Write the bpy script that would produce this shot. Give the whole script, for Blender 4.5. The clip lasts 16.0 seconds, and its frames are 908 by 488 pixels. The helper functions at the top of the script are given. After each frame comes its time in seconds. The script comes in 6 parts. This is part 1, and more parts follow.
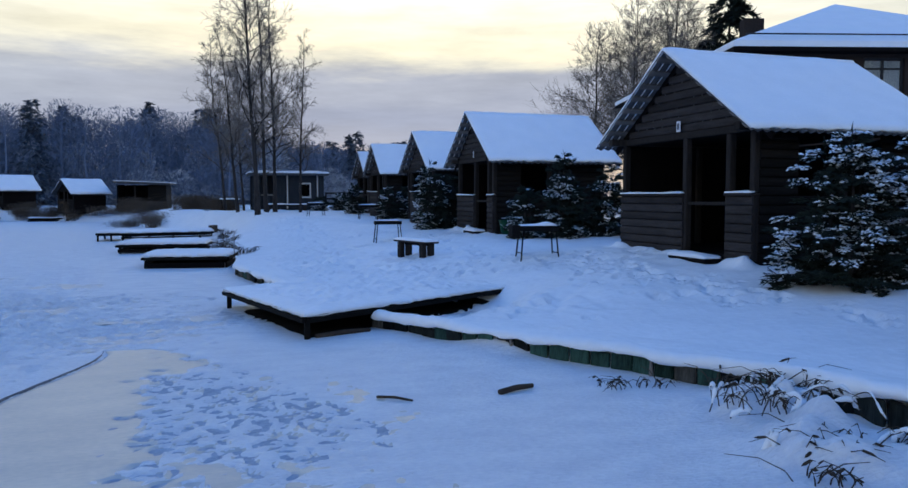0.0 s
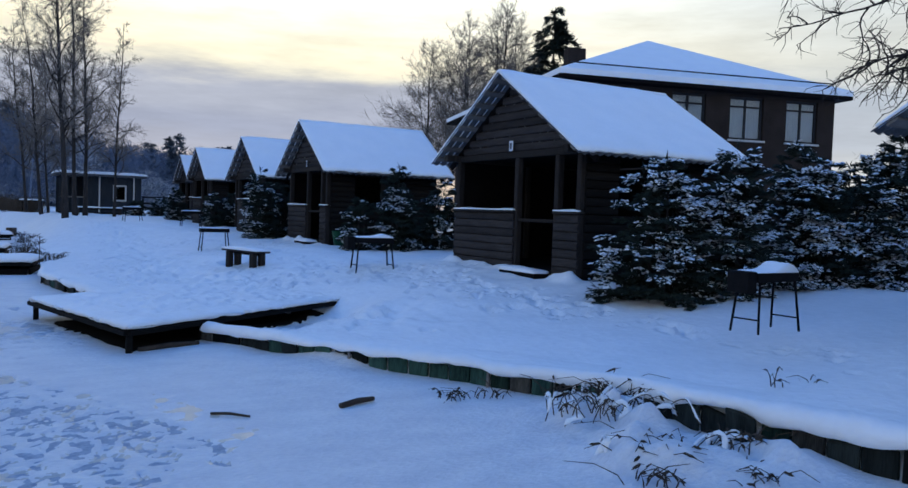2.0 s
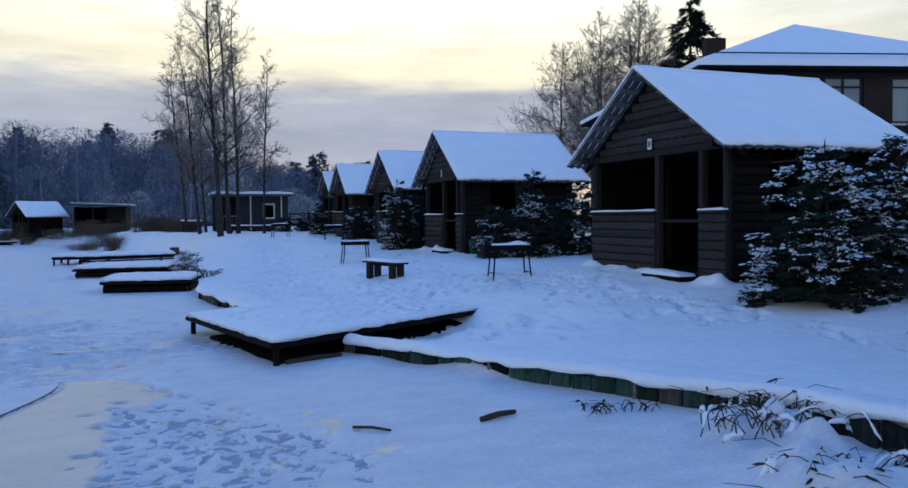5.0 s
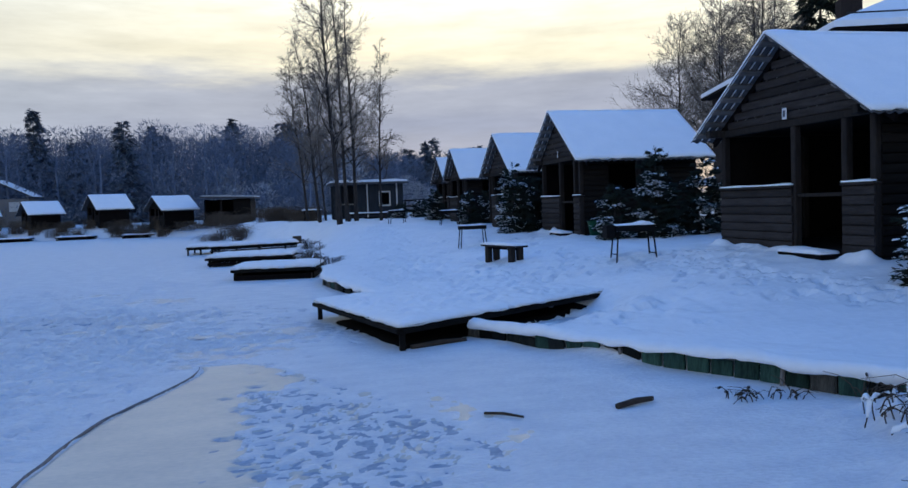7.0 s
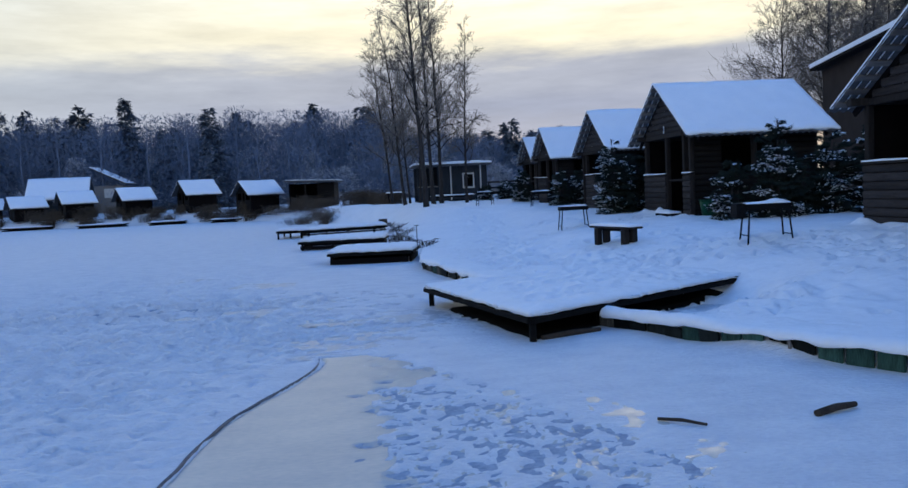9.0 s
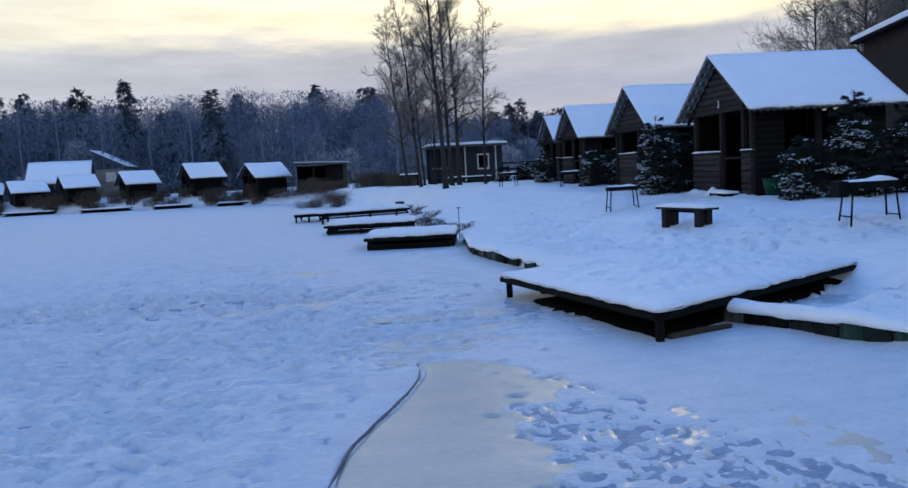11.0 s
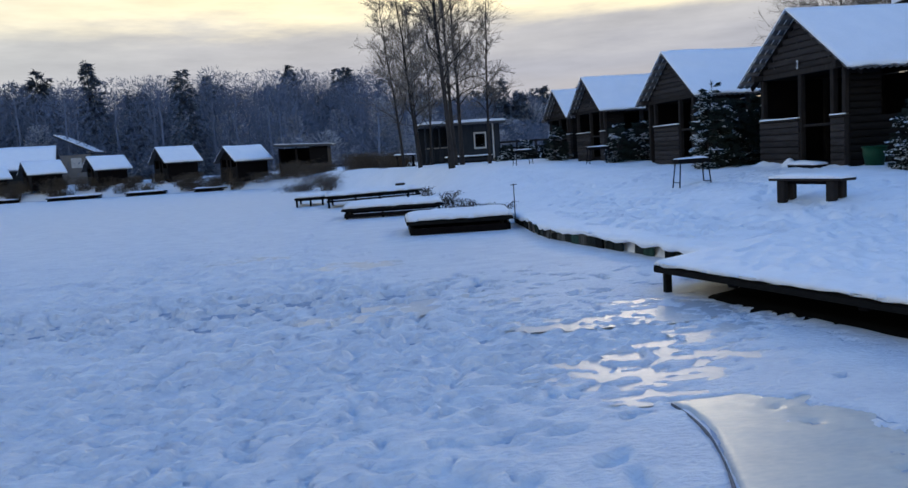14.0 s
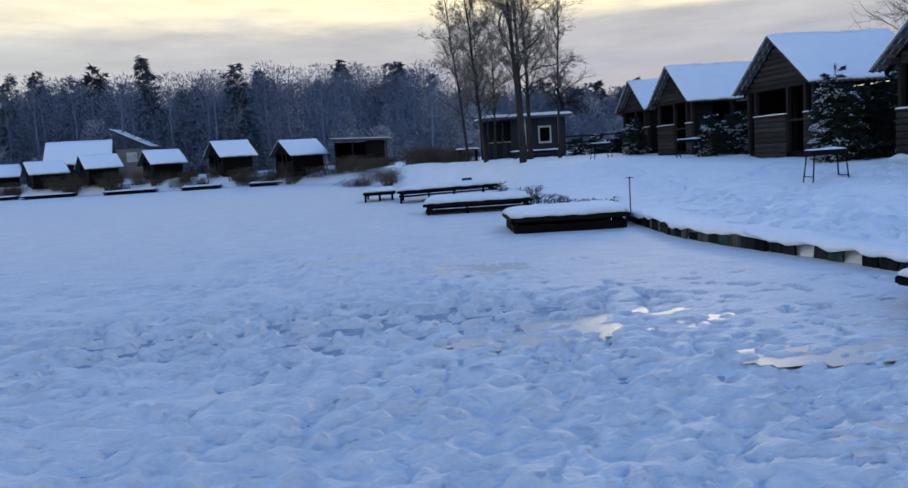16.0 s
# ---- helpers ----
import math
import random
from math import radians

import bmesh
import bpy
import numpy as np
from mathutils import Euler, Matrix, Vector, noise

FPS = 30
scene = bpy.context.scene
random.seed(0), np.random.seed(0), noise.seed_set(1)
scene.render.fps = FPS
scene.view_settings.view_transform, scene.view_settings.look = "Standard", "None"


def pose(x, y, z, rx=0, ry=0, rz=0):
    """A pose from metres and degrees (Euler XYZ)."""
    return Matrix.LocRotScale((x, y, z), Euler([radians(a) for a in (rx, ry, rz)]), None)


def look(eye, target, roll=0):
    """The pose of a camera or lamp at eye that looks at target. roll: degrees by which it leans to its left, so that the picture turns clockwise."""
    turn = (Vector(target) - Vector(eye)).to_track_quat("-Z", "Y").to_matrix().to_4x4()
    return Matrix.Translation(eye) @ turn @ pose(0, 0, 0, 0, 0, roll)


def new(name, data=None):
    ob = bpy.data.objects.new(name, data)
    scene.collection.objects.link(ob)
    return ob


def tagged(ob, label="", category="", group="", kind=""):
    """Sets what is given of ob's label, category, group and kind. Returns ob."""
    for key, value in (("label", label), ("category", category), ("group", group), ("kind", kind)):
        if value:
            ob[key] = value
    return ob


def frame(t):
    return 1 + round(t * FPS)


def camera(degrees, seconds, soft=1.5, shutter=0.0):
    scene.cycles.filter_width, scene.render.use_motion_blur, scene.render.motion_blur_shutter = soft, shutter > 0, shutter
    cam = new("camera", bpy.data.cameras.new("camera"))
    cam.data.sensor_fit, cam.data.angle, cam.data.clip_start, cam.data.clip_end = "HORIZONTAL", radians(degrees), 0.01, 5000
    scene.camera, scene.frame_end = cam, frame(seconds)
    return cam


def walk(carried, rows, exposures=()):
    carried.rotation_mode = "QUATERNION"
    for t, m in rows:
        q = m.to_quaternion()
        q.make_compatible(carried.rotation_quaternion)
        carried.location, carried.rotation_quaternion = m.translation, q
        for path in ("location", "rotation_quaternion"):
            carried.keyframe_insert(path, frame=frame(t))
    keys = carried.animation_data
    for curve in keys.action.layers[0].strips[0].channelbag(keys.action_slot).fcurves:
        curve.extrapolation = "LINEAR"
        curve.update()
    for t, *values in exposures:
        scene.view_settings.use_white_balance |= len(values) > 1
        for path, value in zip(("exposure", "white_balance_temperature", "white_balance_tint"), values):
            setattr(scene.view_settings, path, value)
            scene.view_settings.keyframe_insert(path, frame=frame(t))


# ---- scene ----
cam = camera(59.9, 16.0)
PATH = [
    (0, (1.045, -0.539, 1.782), (1.643, 1.366, 1.666), 0.1),
    (0.5, (0.931, -0.483, 1.811), (1.6, 1.4, 1.719), 0.4),
    (1, (0.837, -0.433, 1.807), (1.618, 1.407, 1.727), 1.0),
    (1.5, (0.855, -0.403, 1.778), (1.75, 1.384, 1.701), 1.7),
    (2, (0.905, -0.455, 1.781), (1.903, 1.276, 1.703), 2.0),
    (2.5, (1.071, -0.522, 1.735), (2.146, 1.163, 1.663), 2.4),
    (3, (1.183, -0.524, 1.728), (2.296, 1.136, 1.663), 2.5),
    (3.5, (1.037, -0.455, 1.755), (2.132, 1.217, 1.69), 2.3),
    (4, (0.899, -0.393, 1.792), (1.906, 1.334, 1.721), 1.9),
    (4.5, (0.876, -0.34, 1.797), (1.734, 1.465, 1.724), 0.9),
    (5, (1.014, -0.245, 1.784), (1.698, 1.633, 1.717), -0.4),
    (5.2, (1.025, -0.119, 1.757), (1.662, 1.775, 1.692), -0.4),
    (7.5, (0.883, 0.058, 1.762), (1.248, 2.022, 1.652), -2.5),
    (8, (0.771, 0.262, 1.781), (1.091, 2.233, 1.664), -2.6),
    (8.5, (0.55, 0.535, 1.777), (0.829, 2.512, 1.65), -2.5),
    (9, (0.449, 0.887, 1.733), (0.669, 2.871, 1.595), -2.7),
    (11.5, (-0.764, 2.722, 1.721), (-0.541, 4.701, 1.535), -3.1),
    (12, (-0.961, 3.26, 1.647), (-0.762, 5.241, 1.461), -3.5),
    (12.5, (-1.239, 3.676, 1.623), (-1.014, 5.654, 1.429), -3.5),
    (13, (-1.531, 3.99, 1.632), (-1.267, 5.962, 1.429), -3.2),
    (13.5, (-1.729, 4.573, 1.577), (-1.447, 6.543, 1.375), -3.4),
    (14, (-2.048, 4.945, 1.579), (-1.743, 6.908, 1.352), -3.7),
    (14.5, (-2.277, 5.284, 1.555), (-1.987, 7.248, 1.314), -3.6),
    (15, (-2.488, 5.828, 1.536), (-2.234, 7.799, 1.309), -3.6),
    (15.5, (-2.803, 6.166, 1.537), (-2.573, 8.141, 1.312), -3.2),
    (16, (-2.992, 6.721, 1.506), (-2.792, 8.698, 1.278), -3.5),
]
walk(cam, [(t, look(eye, target, roll)) for t, eye, target, roll in PATH],
     [(0, 0.0, 6180, 5), (1, -0.12, 6150, 5), (2, 0.0, 6150, 5), (3.5, 0.15, 6230, 5), (5, -0.01, 6180, 5), (8, -0.05, 6170, 5), (9, 0.0, 6250, 5), (12, 0.17, 6640, 5), (12.5, 0.10, 6680, 5), (13.5, 0.10, 6880, 4), (14, 0.15, 7120, 4), (14.5, 0.38, 7400, 4), (15.1, 0.31, 7650, 4), (15.5, 0.26, 7600, 4), (16, 0.17, 7120, 4)])

# ---- light ----
SUN_AZ, SUN_EL = radians(24), radians(9)      # clockwise from +y, above the horizon
SUN_DIR = Vector((math.sin(SUN_AZ) * math.cos(SUN_EL), math.cos(SUN_AZ) * math.cos(SUN_EL), math.sin(SUN_EL)))


def make_world():
    """Dusk sky: blue overhead, thin bright cloud low over the hidden sun, a grey-violet bank below it, a warm strip on the horizon."""
    w = bpy.data.worlds.new("sky")
    scene.world = w
    w.use_nodes = True
    nt = w.node_tree
    nt.nodes.clear()
    N, L = nt.nodes.new, nt.links.new

    def math_node(op, a, b=None, c=None):
        n = N("ShaderNodeMath")
        n.operation = op
        for i, v in enumerate((a, b, c)):
            if v is None:
                continue
            if isinstance(v, (int, float)):
                n.inputs[i].default_value = v
            else:
                L(v, n.inputs[i])
        return n.outputs[0]

    def mix(fac, a, b):
        n = N("ShaderNodeMix")
        n.data_type = "RGBA"
        for sock, v in ((n.inputs[0], fac), (n.inputs[6], a), (n.inputs[7], b)):
            if isinstance(v, tuple):
                sock.default_value = (*v, 1)
            elif isinstance(v, (int, float)):
                sock.default_value = v
            else:
                L(v, sock)
        return n.outputs[2]

    def ramp(fac, stops):
        n = N("ShaderNodeValToRGB")
        el = n.color_ramp.elements
        while len(el) < len(stops):
            el.new(0.5)
        for e, (p, c) in zip(el, stops):
            e.position, e.color = p, (*c, 1)
        n.color_ramp.interpolation = "EASE"
        L(fac, n.inputs[0])
        return n.outputs[0]

    def smooth(v, lo, hi):
        n = N("ShaderNodeMapRange")
        n.interpolation_type = "SMOOTHSTEP"
        n.inputs[1].default_value, n.inputs[2].default_value = lo, hi
        L(v, n.inputs[0])
        return n.outputs[0]

    tc = N("ShaderNodeTexCoord")
    sep = N("ShaderNodeSeparateXYZ")
    L(tc.outputs["Generated"], sep.inputs[0])
    flat = N("ShaderNodeMapping")
    flat.inputs["Scale"].default_value = (2.2, 2.2, 13.0)
    L(tc.outputs["Generated"], flat.inputs[0])
    big = N("ShaderNodeTexNoise")
    big.inputs["Scale"].default_value, big.inputs["Detail"].default_value, big.inputs["Roughness"].default_value = 1.1, 5, 0.55
    L(flat.outputs[0], big.inputs["Vector"])
    fine = N("ShaderNodeTexNoise")
    fine.inputs["Scale"].default_value, fine.inputs["Detail"].default_value, fine.inputs["Roughness"].default_value = 3.4, 6, 0.62
    L(flat.outputs[0], fine.inputs["Vector"])
    wob = math_node("MULTIPLY", math_node("SUBTRACT", big.outputs[0], 0.5), 0.10)
    wob2 = math_node("MULTIPLY", math_node("SUBTRACT", fine.outputs[0], 0.5), 0.03)
    elev = math_node("ADD", math_node("ADD", sep.outputs[2], wob), wob2)
    # how near the hidden sun's azimuth
    dot = N("ShaderNodeVectorMath")
    dot.operation = "DOT_PRODUCT"
    L(tc.outputs["Generated"], dot.inputs[0])
    dot.inputs[1].default_value = (math.sin(SUN_AZ - 0.17), math.cos(SUN_AZ - 0.17), 0)
    glow = smooth(dot.outputs["Value"], 0.70, 1.0)
    lowsun = ramp(elev, SKY_SUN)
    lowfar = ramp(elev, SKY_FAR)
    low = mix(glow, lowfar, lowsun)
    shade = math_node("MULTIPLY_ADD", fine.outputs[0], 0.5, 0.75)
    lum = N("ShaderNodeVectorMath")
    lum.operation = "SCALE"
    L(low, lum.inputs[0])
    L(shade, lum.inputs["Scale"])
    sky = N("ShaderNodeTexSky")
    sky.sky_type, sky.sun_disc = "NISHITA", False
    sky.sun_elevation, sky.sun_rotation = SUN_EL, SUN_AZ
    sky.dust_density, sky.ozone_density = 0.6, 3.0
    tint = N("ShaderNodeVectorMath")
    tint.operation = "MULTIPLY"
    L(sky.outputs[0], tint.inputs[0])
    tint.inputs[1].default_value = ZENITH
    overhead = smooth(sep.outputs[2], 0.38, 0.75)
    col = mix(overhead, lum.outputs[0], tint.outputs[0])
    bg = N("ShaderNodeBackground")
    L(col, bg.inputs[0])
    bg.inputs[1].default_value = SKY_STRENGTH
    out = N("ShaderNodeOutputWorld")
    L(bg.outputs[0], out.inputs[0])


SKY_SUN = [(0.0, (0.74, 0.60, 0.52)), (0.035, (0.92, 0.70, 0.52)), (0.07, (0.48, 0.47, 0.55)), (0.10, (0.43, 0.44, 0.55)), (0.145, (0.50, 0.50, 0.58)),
           (0.185, (1.12, 0.99, 0.74)), (0.27, (1.32, 1.25, 1.08)), (0.6, (0.8, 0.9, 1.05))]
SKY_FAR = [(0.0, (0.70, 0.65, 0.60)), (0.05, (0.70, 0.67, 0.64)), (0.09, (0.56, 0.57, 0.62)), (0.13, (0.55, 0.57, 0.63)),
           (0.19, (0.76, 0.735, 0.68)), (0.28, (0.80, 0.82, 0.83)), (0.6, (0.62, 0.97, 1.50))]
ZENITH = (0.110, 0.248, 0.442)
SKY_STRENGTH = 1.0
make_world()
sun = new("sun", bpy.data.lights.new("sun", "SUN"))
sun.data.energy, sun.data.angle, sun.data.color = 0.55, radians(14), (1.0, 0.85, 0.66)
sun.matrix_world = look((0, 0, 30), Vector((0, 0, 30)) - SUN_DIR)


# ---- materials ----
def material(name, base, rough=0.8, dark=None, scale=6.0, amount=0.6, bump=0.3, fine=60.0, stretch=(1, 1, 1), metal=0.0, spec=0.08,
             random_tone=0.0, obj=True, bump_dist=0.01):
    m = bpy.data.materials.new(name)
    m.use_nodes = True
    nt = m.node_tree
    N, L = nt.nodes.new, nt.links.new
    p = nt.nodes["Principled BSDF"]
    p.inputs["Roughness"].default_value, p.inputs["Metallic"].default_value = rough, metal
    p.inputs["Specular IOR Level"].default_value = spec
    tc, mp = N("ShaderNodeTexCoord"), N("ShaderNodeMapping")
    mp.inputs["Scale"].default_value = stretch
    L(tc.outputs["Object"], mp.inputs[0])
    info = N("ShaderNodeObjectInfo")
    shift = N("ShaderNodeVectorMath")
    shift.operation = "MULTIPLY_ADD"
    L(info.outputs["Random"], shift.inputs[0])
    shift.inputs[1].default_value = (7.3, 3.1, 5.7)
    L(mp.outputs[0], shift.inputs[2])
    n1, n2 = N("ShaderNodeTexNoise"), N("ShaderNodeTexNoise")
    n1.inputs["Scale"].default_value, n1.inputs["Detail"].default_value = scale, 5
    n2.inputs["Scale"].default_value, n2.inputs["Detail"].default_value = fine, 4
    for n in (n1, n2):
        L(shift.outputs[0], n.inputs["Vector"])
    add = N("ShaderNodeMath")
    add.operation = "MULTIPLY_ADD"
    L(n2.outputs[0], add.inputs[0])
    add.inputs[1].default_value = 0.45
    half = N("ShaderNodeMath")
    half.operation = "MULTIPLY"
    L(n1.outputs[0], half.inputs[0])
    half.inputs[1].default_value = 0.55
    L(half.outputs[0], add.inputs[2])
    r = N("ShaderNodeMapRange")
    r.inputs[1].default_value, r.inputs[2].default_value = 0.36, 0.64
    L(add.outputs[0], r.inputs[0])
    mx = N("ShaderNodeMix")
    mx.data_type = "RGBA"
    dark = dark or tuple(c * (1 - amount) for c in base)
    mx.inputs[6].default_value, mx.inputs[7].default_value = (*dark, 1), (*base, 1)
    L(r.outputs[0], mx.inputs[0])
    colour = mx.outputs[2]
    if random_tone:
        hsv, mr = N("ShaderNodeHueSaturation"), N("ShaderNodeMapRange")
        mr.inputs[3].default_value, mr.inputs[4].default_value = 1 - random_tone, 1 + random_tone
        L(info.outputs["Random"], mr.inputs[0])
        L(mr.outputs[0], hsv.inputs["Value"])
        L(colour, hsv.inputs["Color"])
        colour = hsv.outputs[0]
    L(colour, p.inputs["Base Color"])
    if bump:
        b = N("ShaderNodeBump")
        b.inputs["Strength"].default_value, b.inputs["Distance"].default_value = bump, bump_dist
        L(add.outputs[0], b.inputs["Height"])
        L(b.outputs[0], p.inputs["Normal"])
    return m


SNOW = material("snow", (0.89, 0.89, 0.90), 0.65, dark=(0.81, 0.82, 0.84), scale=1.4, fine=9, bump=0.6, bump_dist=0.05, spec=0.3)
SNOW_ROOF = material("roof_snow", (0.88, 0.90, 0.93), 0.65, dark=(0.82, 0.85, 0.89), scale=2.2, fine=25, bump=0.3, bump_dist=0.02, spec=0.3)
LAKE_SNOW = material("lake_snow", (0.78, 0.78, 0.79), 0.6, dark=(0.63, 0.64, 0.68), scale=2.6, fine=20, bump=1.0, bump_dist=0.05, spec=0.35, stretch=(0.8, 1.5, 1))
# dark tone holds the snow step's shadow as well as its wet edge
DARKSEAM = material("dark_seam", (0.16, 0.17, 0.20), 0.5, amount=0.4, scale=5, fine=30, bump=0.3)
WINDOW_ICE = material("window_ice", (0.52, 0.53, 0.55), 0.38, dark=(0.42, 0.44, 0.48), scale=2, fine=18, bump=0.5, bump_dist=0.015, spec=0.45)
ICE = material("ice", (0.54, 0.52, 0.48), 0.34, dark=(0.38, 0.40, 0.41), scale=1.1, fine=14, bump=0.25, bump_dist=0.01, spec=0.55, stretch=(1, 2.2, 1))
SLUSH = material("grey_slush", (0.42, 0.48, 0.57), 0.6, dark=(0.24, 0.29, 0.38), scale=9, fine=30, bump=0.6, bump_dist=0.01)
# near black: the shade below the landing stage is put into this colour
SHADED_GROUND = material("shaded_ground", (0.007, 0.0065, 0.006), 0.9, amount=0.5, scale=3, fine=30, bump=0.6)
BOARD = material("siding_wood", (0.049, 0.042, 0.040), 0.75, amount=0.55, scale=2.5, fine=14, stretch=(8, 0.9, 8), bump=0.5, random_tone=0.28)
# siding darkened by painted eave shade on hut sides; also dark shed boards
DARK_SIDING = material("dark_siding", (0.012, 0.010, 0.009), 0.75, amount=0.5, scale=2.5, fine=14, stretch=(8, 0.9, 8), bump=0.5, random_tone=0.3)
POST = material("post_wood", (0.036, 0.030, 0.027), 0.8, amount=0.5, scale=4, fine=22, stretch=(6, 6, 0.8), bump=0.5, random_tone=0.2)
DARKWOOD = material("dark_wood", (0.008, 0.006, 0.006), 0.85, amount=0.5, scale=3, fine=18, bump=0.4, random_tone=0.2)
PALEWOOD = material("pale_wood", (0.21, 0.19, 0.175), 0.8, amount=0.4, scale=3, fine=30, stretch=(1, 6, 6), random_tone=0.2)
OCHRE = material("lining_wood", (0.20, 0.12, 0.045), 0.7, amount=0.4, scale=2, fine=16, stretch=(5, 1, 6), random_tone=0.15)
ROOFSHEET = material("roof_sheet", (0.10, 0.10, 0.105), 0.7, amount=0.4, scale=4, fine=40)
WETPLANK = material("bank_plank", (0.024, 0.030, 0.028), 0.7, dark=(0.006, 0.008, 0.008), scale=3, fine=26, stretch=(5, 5, 0.7), bump=0.7, random_tone=0.85)
MOSSPLANK = material("mossy_plank", (0.045, 0.095, 0.075), 0.75, dark=(0.012, 0.026, 0.022), scale=3, fine=26, stretch=(5, 5, 0.7), bump=0.7, random_tone=0.5)
GREYPLANK = material("grey_plank", (0.12, 0.115, 0.10), 0.75, dark=(0.018, 0.018, 0.018), scale=3, fine=26, stretch=(5, 5, 0.7), bump=0.7, random_tone=0.5)
PIER = material("pier_wood", (0.010, 0.009, 0.008), 0.75, amount=0.6, scale=3, fine=24, stretch=(1, 4, 4), bump=0.5, random_tone=0.3)
IRON = material("grill_iron", (0.008, 0.008, 0.009), 0.75, amount=0.4, scale=9, fine=70, metal=0.0, bump=0.3)
BARK = material("bark", (0.056, 0.050, 0.048), 0.9, amount=0.6, scale=3, fine=28, stretch=(3, 3, 0.8), bump=0.8, bump_dist=0.03)
TWIG = material("frosted_twig", (0.21, 0.185, 0.165), 0.9, amount=0.45, scale=0.8, fine=9, bump=0)
NEEDLE = material("needles", (0.030, 0.042, 0.034), 0.75, amount=0.6, scale=2.5, fine=20, bump=0)
# bluish distance haze is mixed into the base colour of these twigs
WOODS_HAZED = material("hazed_twig", (0.165, 0.20, 0.275), 0.95, dark=(0.10, 0.125, 0.18), scale=0.12, fine=1.2, bump=0)
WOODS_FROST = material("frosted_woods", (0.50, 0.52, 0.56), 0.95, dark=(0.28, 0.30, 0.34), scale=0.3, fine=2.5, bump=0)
# far spruce needles, paled and blued by the same painted haze
SPRUCE_HAZED = material("hazed_spruce", (0.105, 0.135, 0.175), 0.95, amount=0.4, scale=0.3, fine=3, bump=0)
REED = material("dry_reed", (0.13, 0.10, 0.075), 0.9, amount=0.5, scale=3, fine=22, bump=0)
STALK = material("dead_stalk", (0.075, 0.058, 0.045), 0.9, amount=0.5, scale=6, fine=40, bump=0)
BRICK = material("house_wall", (0.036, 0.027, 0.023), 0.85, amount=0.35, scale=2, fine=30, bump=0.3)
FRAME_DARK = material("window_frame", (0.035, 0.036, 0.04), 0.5, amount=0.3, scale=4)
FRAME_PALE = material("pale_frame", (0.55, 0.53, 0.50), 0.6, amount=0.2, scale=5)
BLUEGREY = material("painted_boards", (0.034, 0.040, 0.048), 0.7, amount=0.4, scale=2, fine=18, stretch=(6, 6, 0.7), random_tone=0.2)
CURTAIN = material("curtain", (0.50, 0.54, 0.58), 0.9, amount=0.25, scale=3, fine=12, stretch=(9, 9, 0.5))
GREEN = material("green_plastic", (0.01, 0.06, 0.032), 0.45, amount=0.3, scale=5)
WHITE = material("white_plate", (0.7, 0.7, 0.72), 0.6, amount=0.15, scale=20)
INK = material("faded_print", (0.10, 0.11, 0.14), 0.6, amount=0.2, scale=20)


def glass_material():
    m = bpy.data.materials.new("window_glass")
    m.use_nodes = True
    p = m.node_tree.nodes["Principled BSDF"]
    p.inputs["Base Color"].default_value = (0.75, 0.8, 0.82, 1)
    p.inputs["Roughness"].default_value = 0.04
    p.inputs["Transmission Weight"].default_value = 1.0
    p.inputs["IOR"].default_value = 1.45
    return m


GLASS = glass_material()


# ---- building blocks ----
def finish(name, bm, mat, parent=None, label="", smooth=False):
    me = bpy.data.meshes.new(name)
    bm.normal_update()
    bm.to_mesh(me)
    bm.free()
    me.materials.append(mat)
    if smooth:
        me.shade_smooth()
    ob = new(name, me)
    if parent:
        ob.parent = parent
    if label:
        ob["label"] = label
    return ob


def part(name, bm, mat, parent, label="", smooth=False):
    return finish(name, bm, mat, parent, label, smooth)


def raw(name, verts, faces, mat, parent=None, label="", smooth=False):
    me = bpy.data.meshes.new(name)
    me.from_pydata([tuple(map(float, v)) for v in verts], [], faces)
    me.materials.append(mat)
    if smooth:
        me.shade_smooth()
    ob = new(name, me)
    if parent:
        ob.parent = parent
    if label:
        ob["label"] = label
    return ob


def thing(name, m, label, category, group="", kind=""):
    ob = new(name)
    ob.empty_display_size = 0.2
    ob.matrix_basis = m
    return tagged(ob, label, category, group, kind)


def box(bm, lo, hi, bev=0.0, m=None):
    c = [(a + b) / 2 for a, b in zip(lo, hi)]
    s = [abs(b - a) for a, b in zip(lo, hi)]
    vs = bmesh.ops.create_cube(bm, size=1.0, matrix=(m or Matrix()) @ Matrix.Translation(c) @ Matrix.Diagonal((*s, 1)))["verts"]
    if bev:
        es = list({e for v in vs for e in v.link_edges})
        bmesh.ops.bevel(bm, geom=es, offset=min(bev, min(s) * 0.3), segments=1, affect="EDGES", profile=0.5)
    return bm


def boxed(lo, hi, bev=0.01, m=None):
    return box(bmesh.new(), lo, hi, bev, m)


def beam(bm, a, b, w, h=None, bev=0.006, roll=0.0):
    """A squared timber from a to b."""
    a, b = Vector(a), Vector(b)
    d = b - a
    q = d.to_track_quat("X", "Z").to_matrix().to_4x4()
    return box(bm, (0, -w / 2, -(h or w) / 2), (d.length, w / 2, (h or w) / 2), bev, Matrix.Translation(a) @ q @ pose(0, 0, 0, roll))


